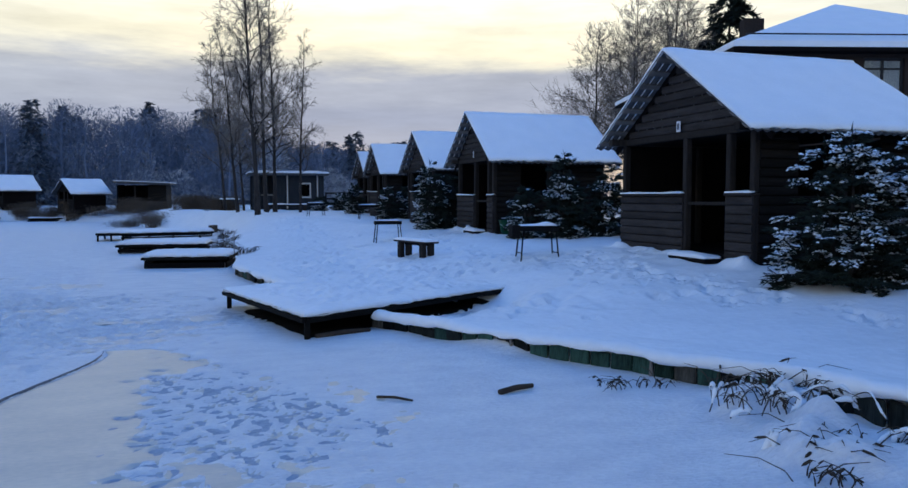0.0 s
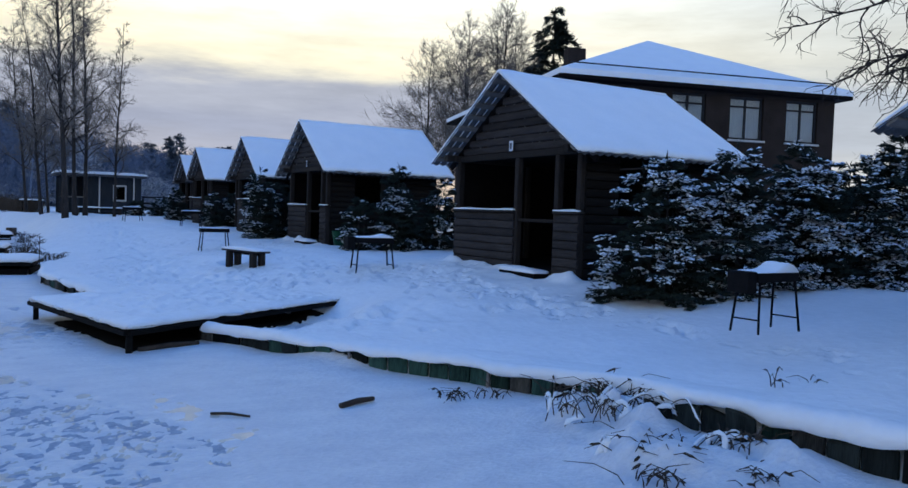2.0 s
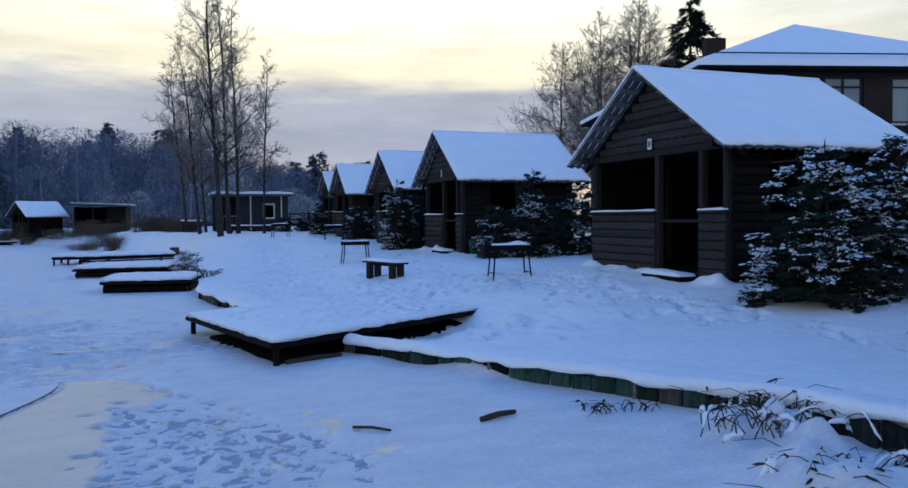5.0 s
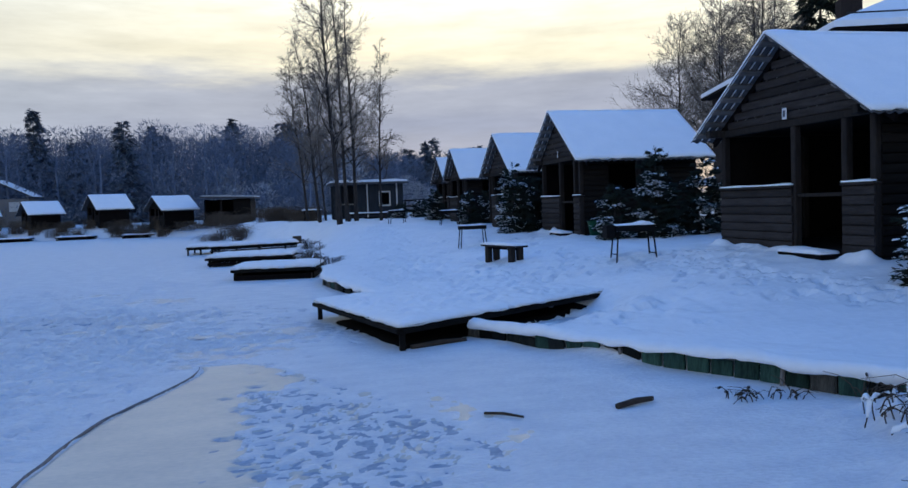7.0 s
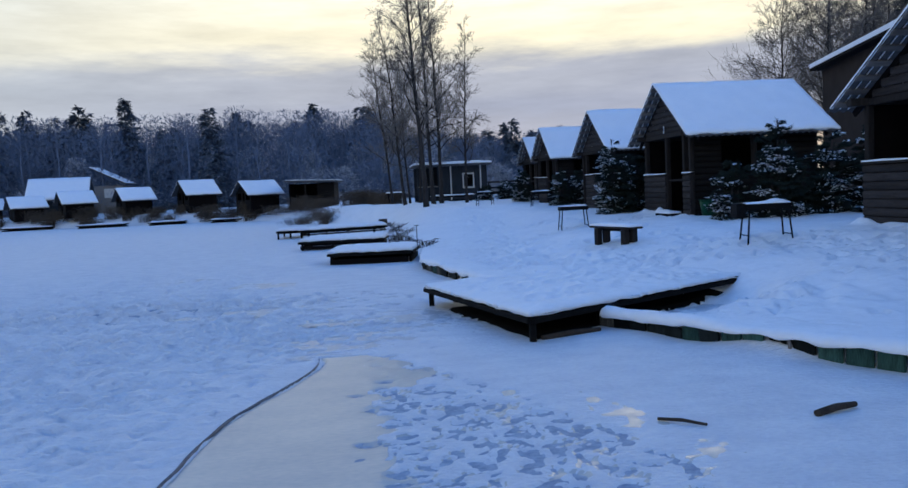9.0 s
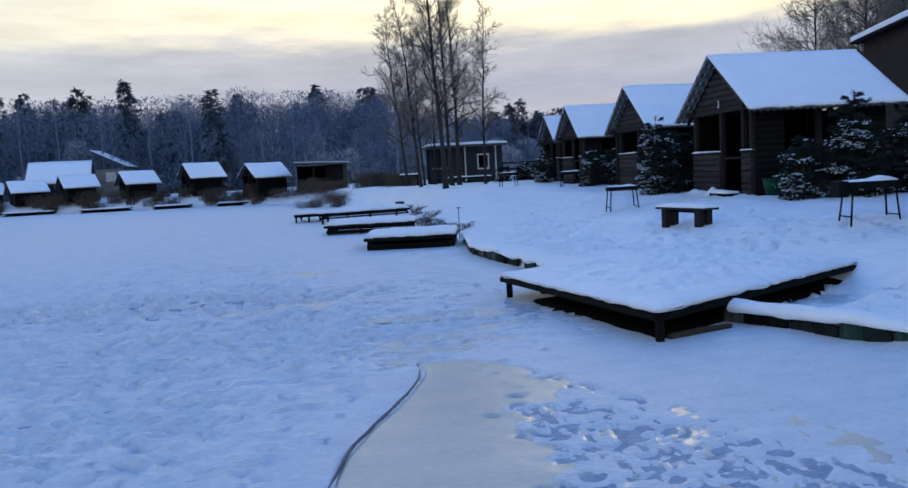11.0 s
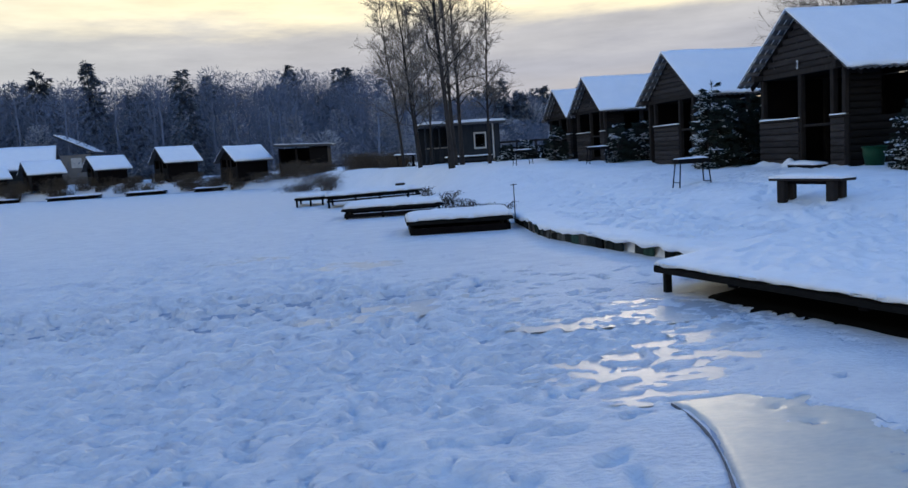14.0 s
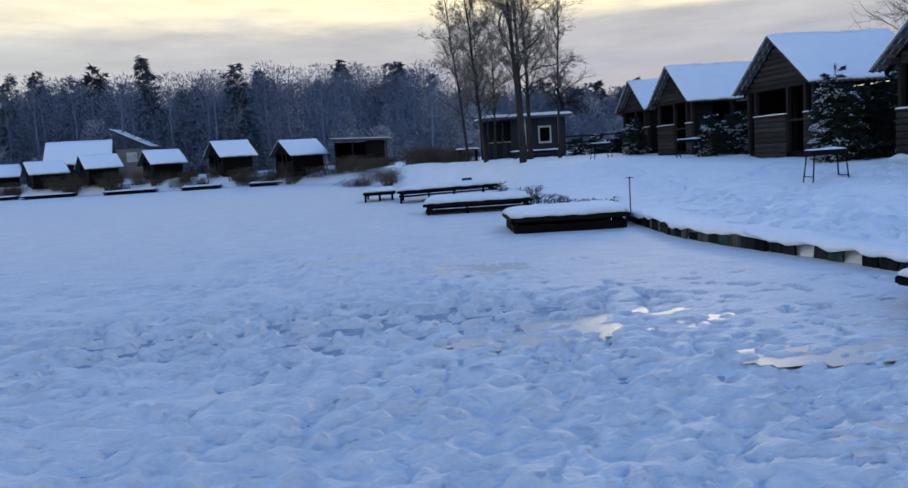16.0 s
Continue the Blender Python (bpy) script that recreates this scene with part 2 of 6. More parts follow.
def tube(vs, fs, pts, radii, sides=6):
    """Adds a tapered, bent tube to vertex and face lists."""
    base = len(vs)
    pts = [Vector(p) for p in pts]
    for i, p in enumerate(pts):
        d = (pts[min(i + 1, len(pts) - 1)] - pts[max(i - 1, 0)]).normalized()
        u = d.orthogonal().normalized()
        v = d.cross(u)
        for k in range(sides):
            a = 2 * math.pi * k / sides
            vs.append(p + (u * math.cos(a) + v * math.sin(a)) * radii[i])
    for i in range(len(pts) - 1):
        for k in range(sides):
            a, b = base + i * sides + k, base + i * sides + (k + 1) % sides
            fs.append((a, b, b + sides, a + sides))
    fs.append(tuple(base + k for k in range(sides))[::-1])
    fs.append(tuple(base + (len(pts) - 1) * sides + k for k in range(sides)))


def value_noise(x, y, scale, seed):
    rng = np.random.RandomState(seed)
    lat = rng.rand(256, 256)
    u, v = x / scale, y / scale
    i, j = np.floor(u).astype(int), np.floor(v).astype(int)
    fu, fv = u - i, v - j
    fu, fv = fu * fu * (3 - 2 * fu), fv * fv * (3 - 2 * fv)
    g = lambda a, b: lat[a % 256, b % 256]
    return (g(i, j) * (1 - fu) + g(i + 1, j) * fu) * (1 - fv) + (g(i, j + 1) * (1 - fu) + g(i + 1, j + 1) * fu) * fv - 0.5


def smoothstep(v, lo, hi):
    t = np.clip((v - lo) / (hi - lo), 0, 1)
    return t * t * (3 - 2 * t)


def steps(*spans):
    """Coordinates from spans (start, end, step), joined."""
    out = []
    for a, b, s in spans:
        out += list(np.arange(a, b - 1e-6, s))
    return np.array(out + [spans[-1][1]])


def sheet(name, xs, ys, z, mat, keep=None):
    nx, ny = len(xs), len(ys)
    X, Y = np.meshgrid(xs, ys, indexing="ij")
    co = np.stack([X, Y, z], -1).reshape(-1, 3)
    i, j = np.meshgrid(np.arange(nx - 1), np.arange(ny - 1), indexing="ij")
    a = (i * ny + j).ravel()
    quads = np.stack([a, a + ny, a + ny + 1, a + 1], -1)
    if keep is not None:
        quads = quads[keep[:-1, :-1].ravel()]
    me = bpy.data.meshes.new(name)
    me.from_pydata(co.tolist(), [], quads.tolist())
    me.materials.append(mat)
    me.shade_smooth()
    return new(name, me)


# ---- ground and lake ----
def resample(pts, step):
    pts = [Vector((*p, 0)) for p in pts]
    out, left = [], 0.0
    for a, b in zip(pts, pts[1:]):
        d = (b - a).length
        s = left
        while s < d:
            out.append((a.lerp(b, s / d), (b - a).normalized()))
            s += step
        left = s - d
    return out


SHORE = [(12, -60), (8.5, -4), (6.95, 1.0), (6.36, 2.82), (5.75, 5.3), (5.18, 6.65), (4.2, 8.2), (3.25, 10.05), (2.75, 12.0), (2.4, 14.3),
         (2.0, 16.5), (1.68, 18.1), (1.95, 21.5), (1.5, 25.5), (1.2, 28), (1.4, 33), (1.7, 38), (1.2, 44), (-2.5, 50), (-5, 60), (-12, 66.5), (-20, 68),
         (-33, 72), (-60, 78), (-160, 80)]


def shore_distance(x, y):
    """Metres inland from the water's edge; negative over the lake."""
    best = np.full(x.shape, 1e9)
    inside = np.zeros(x.shape, bool)
    ring = SHORE + [(-160, -60)]
    for k, (a, b) in enumerate(zip(ring, ring[1:] + ring[:1])):
        ax, ay, bx, by = *a, *b
        if k < len(SHORE) - 1:
            dx, dy = bx - ax, by - ay
            t = np.clip(((x - ax) * dx + (y - ay) * dy) / (dx * dx + dy * dy), 0, 1)
            best = np.minimum(best, np.hypot(x - ax - t * dx, y - ay - t * dy))
        if ay != by:
            cross = (ay > y) != (by > y)
            inside ^= cross & (x < (bx - ax) * (y - ay) / (by - ay) + ax)
    return np.where(inside, -best, best)


def bank_height(x, y):
    d = shore_distance(x, y)
    walled = 1 - smoothstep(y, 21, 24)
    top = 0.19 + 0.11 * (1 - smoothstep(y, 2.5, 8.0))
    lip = np.where(walled > 0.5, top * smoothstep(d, 0.02, 0.16), 0.19 * smoothstep(d, -0.1, 1.3))
    far = smoothstep(y, 24, 40)
    z = lip + 0.60 * smoothstep(d, 0.2, 6.5 - 4.5 * far) + 0.20 * far * smoothstep(d, 0.2, 2.0)
    z += smoothstep(d, 0.1, 0.8) * (0.11 * value_noise(x, y, 1.7, 3) + 0.055 * value_noise(x * 0.7 + y * 0.3, y, 0.6, 4) + (0.012 + 0.03 * smoothstep(y, 8.0, 11.0)) * value_noise(x, y, 0.30, 5))
    z += 0.5 * smoothstep(d, 20, 120)
    # hollow under the landing stage
    u = ((x - 2.2) * 3.7 + (y - 9.36) * 2.39) / 19.4
    v = (-(x - 2.2) * 2.39 + (y - 9.36) * 3.7) / 4.405
    under = smoothstep(v, -1.25, -0.35) * (1 - smoothstep(v, 2.2, 3.2)) * (1 - smoothstep(u, 0.8, 1.12)) * smoothstep(u, -0.2, 0.0)
    z = z + under * (np.minimum(z, 0.02 + 0.24 * smoothstep(u, 0.70, 1.08)) - z)
    return np.where(d < -0.15, -0.5, z - 0.35 * (1 - smoothstep(d, -0.12, 0.02)))


def ground_z(x, y):
    return float(bank_height(np.array([float(x)]), np.array([float(y)]))[0])


def trodden(z, xs, ys, prints, depth, rim=0.4, stack=True):
    """Presses oval footprints (x, y, heading, length) into a height grid; without stack they don't deepen where they overlap."""
    flat = z.copy()
    for px, py, a, ln in prints:
        i0, i1 = np.searchsorted(xs, (px - 0.3, px + 0.3))
        j0, j1 = np.searchsorted(ys, (py - 0.3, py + 0.3))
        if i1 - i0 < 2 or j1 - j0 < 2:
            continue
        X, Y = np.meshgrid(xs[i0:i1] - px, ys[j0:j1] - py, indexing="ij")
        u, v = X * math.cos(a) + Y * math.sin(a), -X * math.sin(a) + Y * math.cos(a)
        r = np.sqrt((u / (ln / 2)) ** 2 + (v / (ln * 0.24)) ** 2)
        dent = depth * (-(1 - smoothstep(r, 0.55, 1.05)) + rim * np.exp(-((r - 1.3) / 0.25) ** 2))
        if stack:
            z[i0:i1, j0:j1] += dent
        else:
            z[i0:i1, j0:j1] = np.where(dent > 0, np.maximum(z[i0:i1, j0:j1], np.minimum(z[i0:i1, j0:j1], flat[i0:i1, j0:j1]) + dent), np.minimum(z[i0:i1, j0:j1], flat[i0:i1, j0:j1] + dent))
    return z


def trail(rng, pts, spread, count):
    """Footprints strewn along a line of points."""
    out = []
    pts = [Vector(p) for p in pts]
    for _ in range(count):
        k = rng.randrange(len(pts) - 1)
        p = pts[k].lerp(pts[k + 1], rng.random())
        d = pts[k + 1] - pts[k]
        out.append((p.x + rng.gauss(0, spread), p.y + rng.gauss(0, spread), math.atan2(d.y, d.x) + rng.gauss(0, 0.35), rng.uniform(0.24, 0.33)))
    return out


def make_ground():
    xs = steps((-900, -160, 92), (-160, -40, 10), (-40, -2, 2), (-2, 1.2, 0.2), (1.2, 9.4, 0.06), (9.4, 12, 0.2), (12, 40, 1.0), (40, 160, 10), (160, 900, 92))
    ys = steps((-900, -60, 105), (-60, -4, 4), (-4, 2, 0.4), (2, 24, 0.06), (24, 34, 0.14), (34, 48, 0.35), (48, 90, 1.0), (90, 170, 8), (170, 900, 104))
    X, Y = np.meshgrid(xs, ys, indexing="ij")
    z = bank_height(X, Y)
    rng = random.Random(5)
    path = trail(rng, [(5, 8.5), (4.2, 12.5), (3.6, 16), (3.9, 22), (4.4, 30), (5, 38)], 0.55, 520)
    path += trail(rng, [(8.2, 8), (7.4, 10.5), (7.2, 13), (6.4, 18), (6.2, 25)], 0.4, 170)
    path += trail(rng, [(4.2, 13), (6, 14.4), (8.6, 12)], 0.45, 130) + trail(rng, [(4, 20), (7, 21.5), (8.3, 21)], 0.4, 90)
    path += trail(rng, [(5.0, 14.6), (5.6, 18), (6.6, 20.5), (7.6, 21)], 0.3, 110) + trail(rng, [(8.5, 3), (8.3, 6.5), (7.9, 10), (6.2, 13)], 0.25, 60)
    path += trail(rng, [(2.6, 15), (3.0, 18), (2.6, 20.5)], 0.35, 120)
    path = [(x, y, a, ln * rng.uniform(0.6, 1.15)) for x, y, a, ln in path]
    z = trodden(z, xs, ys, path, 0.072, 0.3, False)
    # a beaten, lumpy strip along the middle of the bank
    beaten = np.exp(-((X - np.interp(Y, [6, 12, 18, 30], [6.6, 4.9, 4.1, 4.6])) / 0.75) ** 2) * smoothstep(Y, 8, 10) * (1 - smoothstep(Y, 34, 44))
    z += beaten * (0.10 * value_noise(X * 1.3, Y, 0.24, 6) + 0.07 * value_noise(X, Y, 0.13, 7) - 0.03)
    # snow banked up along the foot of the hut fronts, trodden away at the doorways
    for fx, y0, y1, door in ((9.05, 9.8, 13.8, 10.97), (8.48, 19.9, 23.0, 20.85)):
        foot = np.exp(-((X - fx) / 0.16) ** 2) * smoothstep(Y, y0 - 0.2, y0) * (1 - smoothstep(Y, y1, y1 + 0.2)) * smoothstep(np.abs(Y - door), 0.55, 0.75)
        z += foot * np.maximum(0, 0.07 + 0.26 * value_noise(X, Y, 0.35, 8))
    tagged(sheet("ground", xs, ys, z, SNOW), "snow-covered lake bank with trodden paths, rising gently", "ground", kind="structure")


def inside_blob(x, y, pts):
    """Signed distance to a closed outline, positive inside."""
    best, inside = np.full(x.shape, 1e9), np.zeros(x.shape, bool)
    for (ax, ay), (bx, by) in zip(pts, pts[1:] + pts[:1]):
        dx, dy = bx - ax, by - ay
        t = np.clip(((x - ax) * dx + (y - ay) * dy) / (dx * dx + dy * dy), 0, 1)
        best = np.minimum(best, np.hypot(x - ax - t * dx, y - ay - t * dy))
        if ay != by:
            inside ^= ((ay > y) != (by > y)) & (x < (bx - ax) * (y - ay) / (by - ay) + ax)
    return np.where(inside, best, -best)


CLEAR_ICE = [(-0.55, 1.55), (-0.9, 2.4), (-0.97, 4.6), (-0.90, 5.7), (-0.76, 7.0), (-0.56, 7.6), (-0.36, 8.05), (-0.10, 8.85), (-0.07, 9.15), (-0.14, 9.40), (0.35, 9.35), (0.85, 8.8), (1.3, 8.0),
             (1.8, 7.1), (2.25, 6.0), (2.5, 5.0), (2.55, 3.0), (2.2, 1.8), (1.3, 1.2), (0.2, 1.1)]
BARE_SPOTS = [(0.15, 11.7, 0.60, 0.24), (0.90, 11.75, 0.50, 0.34), (0.97, 12.3, 0.35, 0.2), (-1.86, 16.8, 0.62, 0.42), (-3.34, 18.6, 0.75, 0.34), (-0.93, 13.15, 0.70, 0.34), (-1.85, 12.75, 0.5, 0.2), (-0.30, 10.06, 0.45, 0.28), (0.25, 9.85, 0.55, 0.34), (0.55, 10.35, 0.55, 0.28), (-0.07, 9.45, 0.35, 0.14), (1.0, 10.9, 0.34, 0.16)]


def make_lake():
    xs = steps((-900, -160, 92), (-160, -40, 10), (-40, -9, 1.0), (-9, -6, 0.08), (-6, 2.6, 0.034), (2.6, 6.6, 0.06), (6.6, 14, 0.9))
    ys = steps((-900, -60, 105), (-60, -4, 4), (-4, 0.4, 0.35), (0.4, 2.4, 0.09), (2.4, 15.4, 0.034), (15.4, 22, 0.08), (22, 30, 0.2), (30, 90, 1.0))
    X, Y = np.meshgrid(xs, ys, indexing="ij")
    d = -shore_distance(X, Y)
    # wind-smoothed near the bank, rough where people have walked
    rough = smoothstep(d, 2.2, 4.2) * (0.30 + 0.35 * smoothstep(-X, 0.8, 1.4) + (0.70 - 0.35 * smoothstep(-X, 0.8, 1.4)) * smoothstep(Y, 8.6, 10.8) * (1 - smoothstep(Y, 13.0, 16.5) * smoothstep(X, -2.6, -0.9)))
    rough *= 1 - 0.55 * smoothstep(Y, 14, 22)
    z = rough * (0.009 * value_noise(X, Y * 1.3, 0.30, 11) + 0.030 * value_noise(X, Y * 1.6, 0.12, 12) + 0.014 * value_noise(X, Y, 1.6, 13)
                 + 0.036 * value_noise(X * 0.5 + Y * 0.12, Y, 0.095, 16) + 0.012 * value_noise(X * 0.35 - Y * 0.2, Y, 0.20, 17))
    crust = np.abs(value_noise(X * 0.6 + Y * 0.15, Y, 0.12, 18)) * 2
    z = 1.25 * z + rough * (0.014 * (smoothstep(crust, 0.12, 0.45) - 0.5) + 0.03 * np.maximum(0, value_noise(X * 0.7, Y, 0.09, 19) - 0.12))
    pits = smoothstep(-value_noise(X * 0.7, Y, 0.085, 61), 0.12, 0.32) * smoothstep(value_noise(X * 0.5, Y, 0.8, 62), -0.2, 0.15)
    z -= 0.048 * rough * pits
    z += 0.012 * value_noise(X, Y, 1.2, 14)
    z += (0.07 + 0.10 * smoothstep(Y, 7.2, 8.4) * (1 - smoothstep(Y, 10, 12)) - 0.05 * smoothstep(Y, 12, 13)) * (0.1 + 0.9 * smoothstep(Y, 7.0, 8.0)) * np.exp(-np.maximum(d, 0) / 0.28) * (1 - smoothstep(Y, 21, 24)) * (0.5 + value_noise(X, Y, 0.9, 15)) * (1 - smoothstep(Y, 9.2, 10) * (1 - smoothstep(Y, 13, 14)))
    mound = np.exp(-((X - 5.5) / 0.45) ** 2 - ((Y - 4.65) / 0.65) ** 2) + 0.8 * np.exp(-((X - 5.0) / 0.4) ** 2 - ((Y - 3.7) / 0.5) ** 2) + 0.6 * np.exp(-((X - 5.8) / 0.35) ** 2 - ((Y - 3.2) / 0.4) ** 2)
    z += mound * np.maximum(0, 0.27 + 0.34 * value_noise(X, Y, 0.26, 51) + 0.20 * value_noise(X, Y, 0.14, 52))
    rng = random.Random(8)
    prints = trail(rng, [(-9, 12.6), (-4, 13.2), (-1.2, 12.4), (0.8, 11.6), (1.9, 11.2)], 0.5, 700)
    prints += trail(rng, [(-7, 8.0), (-3, 9.8), (-0.8, 10.4), (0.9, 10.9)], 0.5, 560)
    prints += trail(rng, [(-3.2, 6.2), (-2.2, 9), (-1.5, 12)], 0.7, 260)
    prints += trail(rng, [(-9, 17), (-4, 16), (-2, 15)], 1.2, 330) + trail(rng, [(-6, 7), (-5, 12), (-4.5, 20)], 1.4, 520)
    prints = [(x, y, a, ln * rng.uniform(0.3, 0.7)) for x, y, a, ln in prints]
    prints += trail(rng, [(-6, 9.5), (-3, 8.2), (-1.5, 8.6)], 0.5, 160) + trail(rng, [(-4.6, 10.6), (-2.0, 11.0), (0.6, 11.0)], 0.35, 260)
    z = trodden(z, xs, ys, prints, 0.038, 0.25, False)
    # the ruts of a sledge
    for off in (0.0, 0.17, 0.34):
        rut = X + 4.35 + off - 0.25 * (Y - 8)
        z -= 0.012 * np.exp(-(rut / 0.03) ** 2) * smoothstep(Y, 6.5, 7.5) * (1 - smoothstep(Y, 10, 12))
    # windows of bare ice: the snow is missing there, but for trodden islands
    edge = value_noise(X, Y, 0.35, 21) * 0.22 + value_noise(X, Y, 0.11, 22) * 0.10
    right = smoothstep(X, -0.1, 0.6)
    bare = smoothstep(inside_blob(X, Y, CLEAR_ICE) + edge * right, -0.01, 0.04)
    marks = trail(rng, [(0.45, 7.6), (0.95, 7.2), (1.3, 6.6), (1.6, 5.9), (1.9, 5.0)], 0.27, 230) + trail(rng, [(0.6, 7.3), (0.8, 5.6), (1.0, 4.2)], 0.30, 120)
    marks += trail(rng, [(0.4, 8.9), (1.2, 7.7)], 0.25, 24) + trail(rng, [(1.3, 7.4), (2.4, 5.3)], 0.14, 56) + trail(rng, [(0.2, 6.5), (2.0, 5.6)], 0.45, 40)
    marks = [(x, y, a + rng.gauss(0, 0.7), ln * rng.uniform(0.35, 0.8)) for x, y, a, ln in marks if x > 0.25 + rng.random() * 0.3]
    # crusts of trodden snow left lying on the ice between the prints
    trodden_zone = np.zeros(X.shape)
    for mx, my, _, _ in marks[::2]:
        near = (np.abs(X - mx) < 0.5) & (np.abs(Y - my) < 0.5)
        trodden_zone[near] += np.exp(-((X[near] - mx) ** 2 + (Y[near] - my) ** 2) / 0.03)
    crusted = smoothstep(trodden_zone * 0.5 + 1.6 * value_noise(X, Y, 0.16, 23) + 1.0 * value_noise(X, Y, 0.07, 24) + 0.9 * (X - 0.75), 0.45, 0.8)
    bare = bare * (1 - 0.98 * crusted)
    thin = np.zeros(X.shape)
    for cx, cy, rx, ry in BARE_SPOTS:
        r = 0.8 - np.hypot((X - cx) / rx, (Y - cy) / ry) + 1.8 * edge + 1.9 * value_noise(X * 0.5, Y, 0.11, 27) + 2.2 * value_noise(X * 0.5, Y, 0.075, 28)
        thin = np.maximum(thin, smoothstep(r, 0.0, 0.75))
    worn = 1 - np.hypot((X + 2.9) / 2.3, (Y - 13.95) / 0.6) + 3.2 * value_noise(X, Y, 0.16, 31) + 2.0 * value_noise(X, Y * 1.6, 0.08, 32)
    patch = smoothstep(worn, -0.15, 0.6)
    lying = inside_blob(X, Y, CLEAR_ICE) > 0.05
    z = np.where(lying, 0.25 * z, z) * (1 - bare) + 0.003 * (1 - bare) - 0.026 * bare
    z = np.where(lying, trodden(z.copy(), xs, ys, marks, 0.022, 0.10, False), z)
    z = z * (1 - 0.60 * thin) - 0.015 * thin - 0.078 * patch + 0.030 * (0.5 * thin + patch) * value_noise(X * 0.6, Y, 0.075, 29)
    hole = np.hypot((X - 0.02) / 0.17, (Y - 10.43) / 0.14)
    z -= 0.10 * (1 - smoothstep(hole, 0.75, 1.0)) - 0.03 * np.exp(-((hole - 1.3) / 0.3) ** 2)
    tagged(sheet("water", xs, ys, z, LAKE_SNOW), "frozen lake under trodden snow", "lake", kind="structure")
    # bare ice, its trodden part broken to slush
    gx, gy = steps((-1.3, 2.9, 0.034)), steps((0.4, 9.7, 0.034))
    X, Y = np.meshgrid(gx, gy, indexing="ij")
    b = inside_blob(X, Y, CLEAR_ICE)
    z = -0.003 + 0.004 * value_noise(X, Y, 0.5, 41) - 0.04 * (1 - smoothstep(b, -0.01, 0.035)) * (1 - smoothstep(X, 0.0, 0.3))
    z = trodden(z, gx, gy, marks, 0.016, 0.10, False)
    z += 0.010 * value_noise(X, Y, 0.10, 43) * smoothstep(X, -0.2, 0.6)
    tagged(sheet("lake_ice", gx, gy, z, ICE, b > -0.35), "bare grey lake ice pocked by footprints", "ice", kind="structure")
    sx, sy = steps((-4.6, 1.8, 0.08)), steps((9.0, 19.4, 0.08))
    X, Y = np.meshgrid(sx, sy, indexing="ij")
    near = np.zeros(X.shape, bool)
    for cx, cy, rx, ry in BARE_SPOTS:
        near |= np.hypot((X - cx) / rx, (Y - cy) / ry) < 1.35
    tagged(sheet("lake_ice", sx, sy, -0.006 + 0.008 * value_noise(X, Y, 0.2, 45), WINDOW_ICE, near), "small windows of bare ice in the lake snow", "ice", kind="structure")
    ux, uy = steps((-9, 3.0, 0.5)), steps((1.0, 21, 0.5))
    # dark ribbon painting shadow and wet edge where the bare ice meets old snow
    rim = resample([CLEAR_ICE[k] for k in range(10)], 0.05)
    vs, fs = [], []
    for k, (p, d) in enumerate(rim):
        acc = Vector()
        for q in range(-9, 10):
            acc += rim[min(max(k + q, 0), len(rim) - 1)][0]
        p = acc / 19 + Vector((0.012 * noise.noise((p.x * 3, p.y * 3, 0)), 0, 0))
        out, w = Vector((-d.y, d.x, 0)), 0.003 + 0.008 * (0.5 + noise.noise((k * 0.13, 2.0, 0)))
        vs += [p - out * w + Vector((0, 0, -0.01)), p - out * w * 0.6 + Vector((0, 0, 0.012)), p + out * w * 0.6 + Vector((0, 0, 0.014)), p + out * w + Vector((0, 0, -0.01))]
    for k in range(len(rim) - 1):
        for q in range(3):
            a = 4 * k + q
            fs.append((a, a + 1, a + 5, a + 4))
    tagged(raw("ice_seam", vs, fs, DARKSEAM, smooth=True), "dark seam, shadowed and wet, between bare ice and old snow", "ice", kind="structure")
    px, py = steps((-0.2, 2.5, 0.05)), steps((3.0, 9.0, 0.05))
    X, Y = np.meshgrid(px, py, indexing="ij")
    tagged(sheet("lake_slush", px, py, -0.0125 + 0.013 * value_noise(X, Y, 0.13, 47) + 0.008 * value_noise(X, Y, 0.06, 48), SLUSH), "grey slush in the footprints on the ice", "slush", kind="structure")
    tagged(sheet("lake_slush", ux, uy, np.full((len(ux), len(uy)), -0.055), SLUSH), "grey slush pressed out under the lake snow", "slush", kind="structure")


make_ground()
make_lake()


# ---- huts ----
BOARDS = {}


def board_mesh(length, height, thick, mat):
    """A horizontal half-log siding board with a rounded face towards -x; it runs along y from 0."""
    key = (round(length, 2), round(height, 3), round(thick, 3), mat.name)
    if key not in BOARDS:
        n, vs = 5, []
        prof = [(0, 0)] + [(-thick * (0.55 + 0.45 * math.sin(math.pi * (k + 0.5) / n)), height * (k + 0.5) / n) for k in range(n)] + [(0, height)]
        for y in (0.0, key[0]):
            vs += [(x, y, z) for x, z in prof]
        m = len(prof)
        fs = [(k, k + m, k + 1 + m, k + 1) for k in range(m - 1)] + [(m - 1, 2 * m - 1, m, 0), tuple(range(m)), tuple(range(2 * m - 1, m - 1, -1))]
        me = bpy.data.meshes.new("board")
        me.from_pydata(vs, [], fs)
        me.materials.append(mat)
        BOARDS[key] = me
    return BOARDS[key]


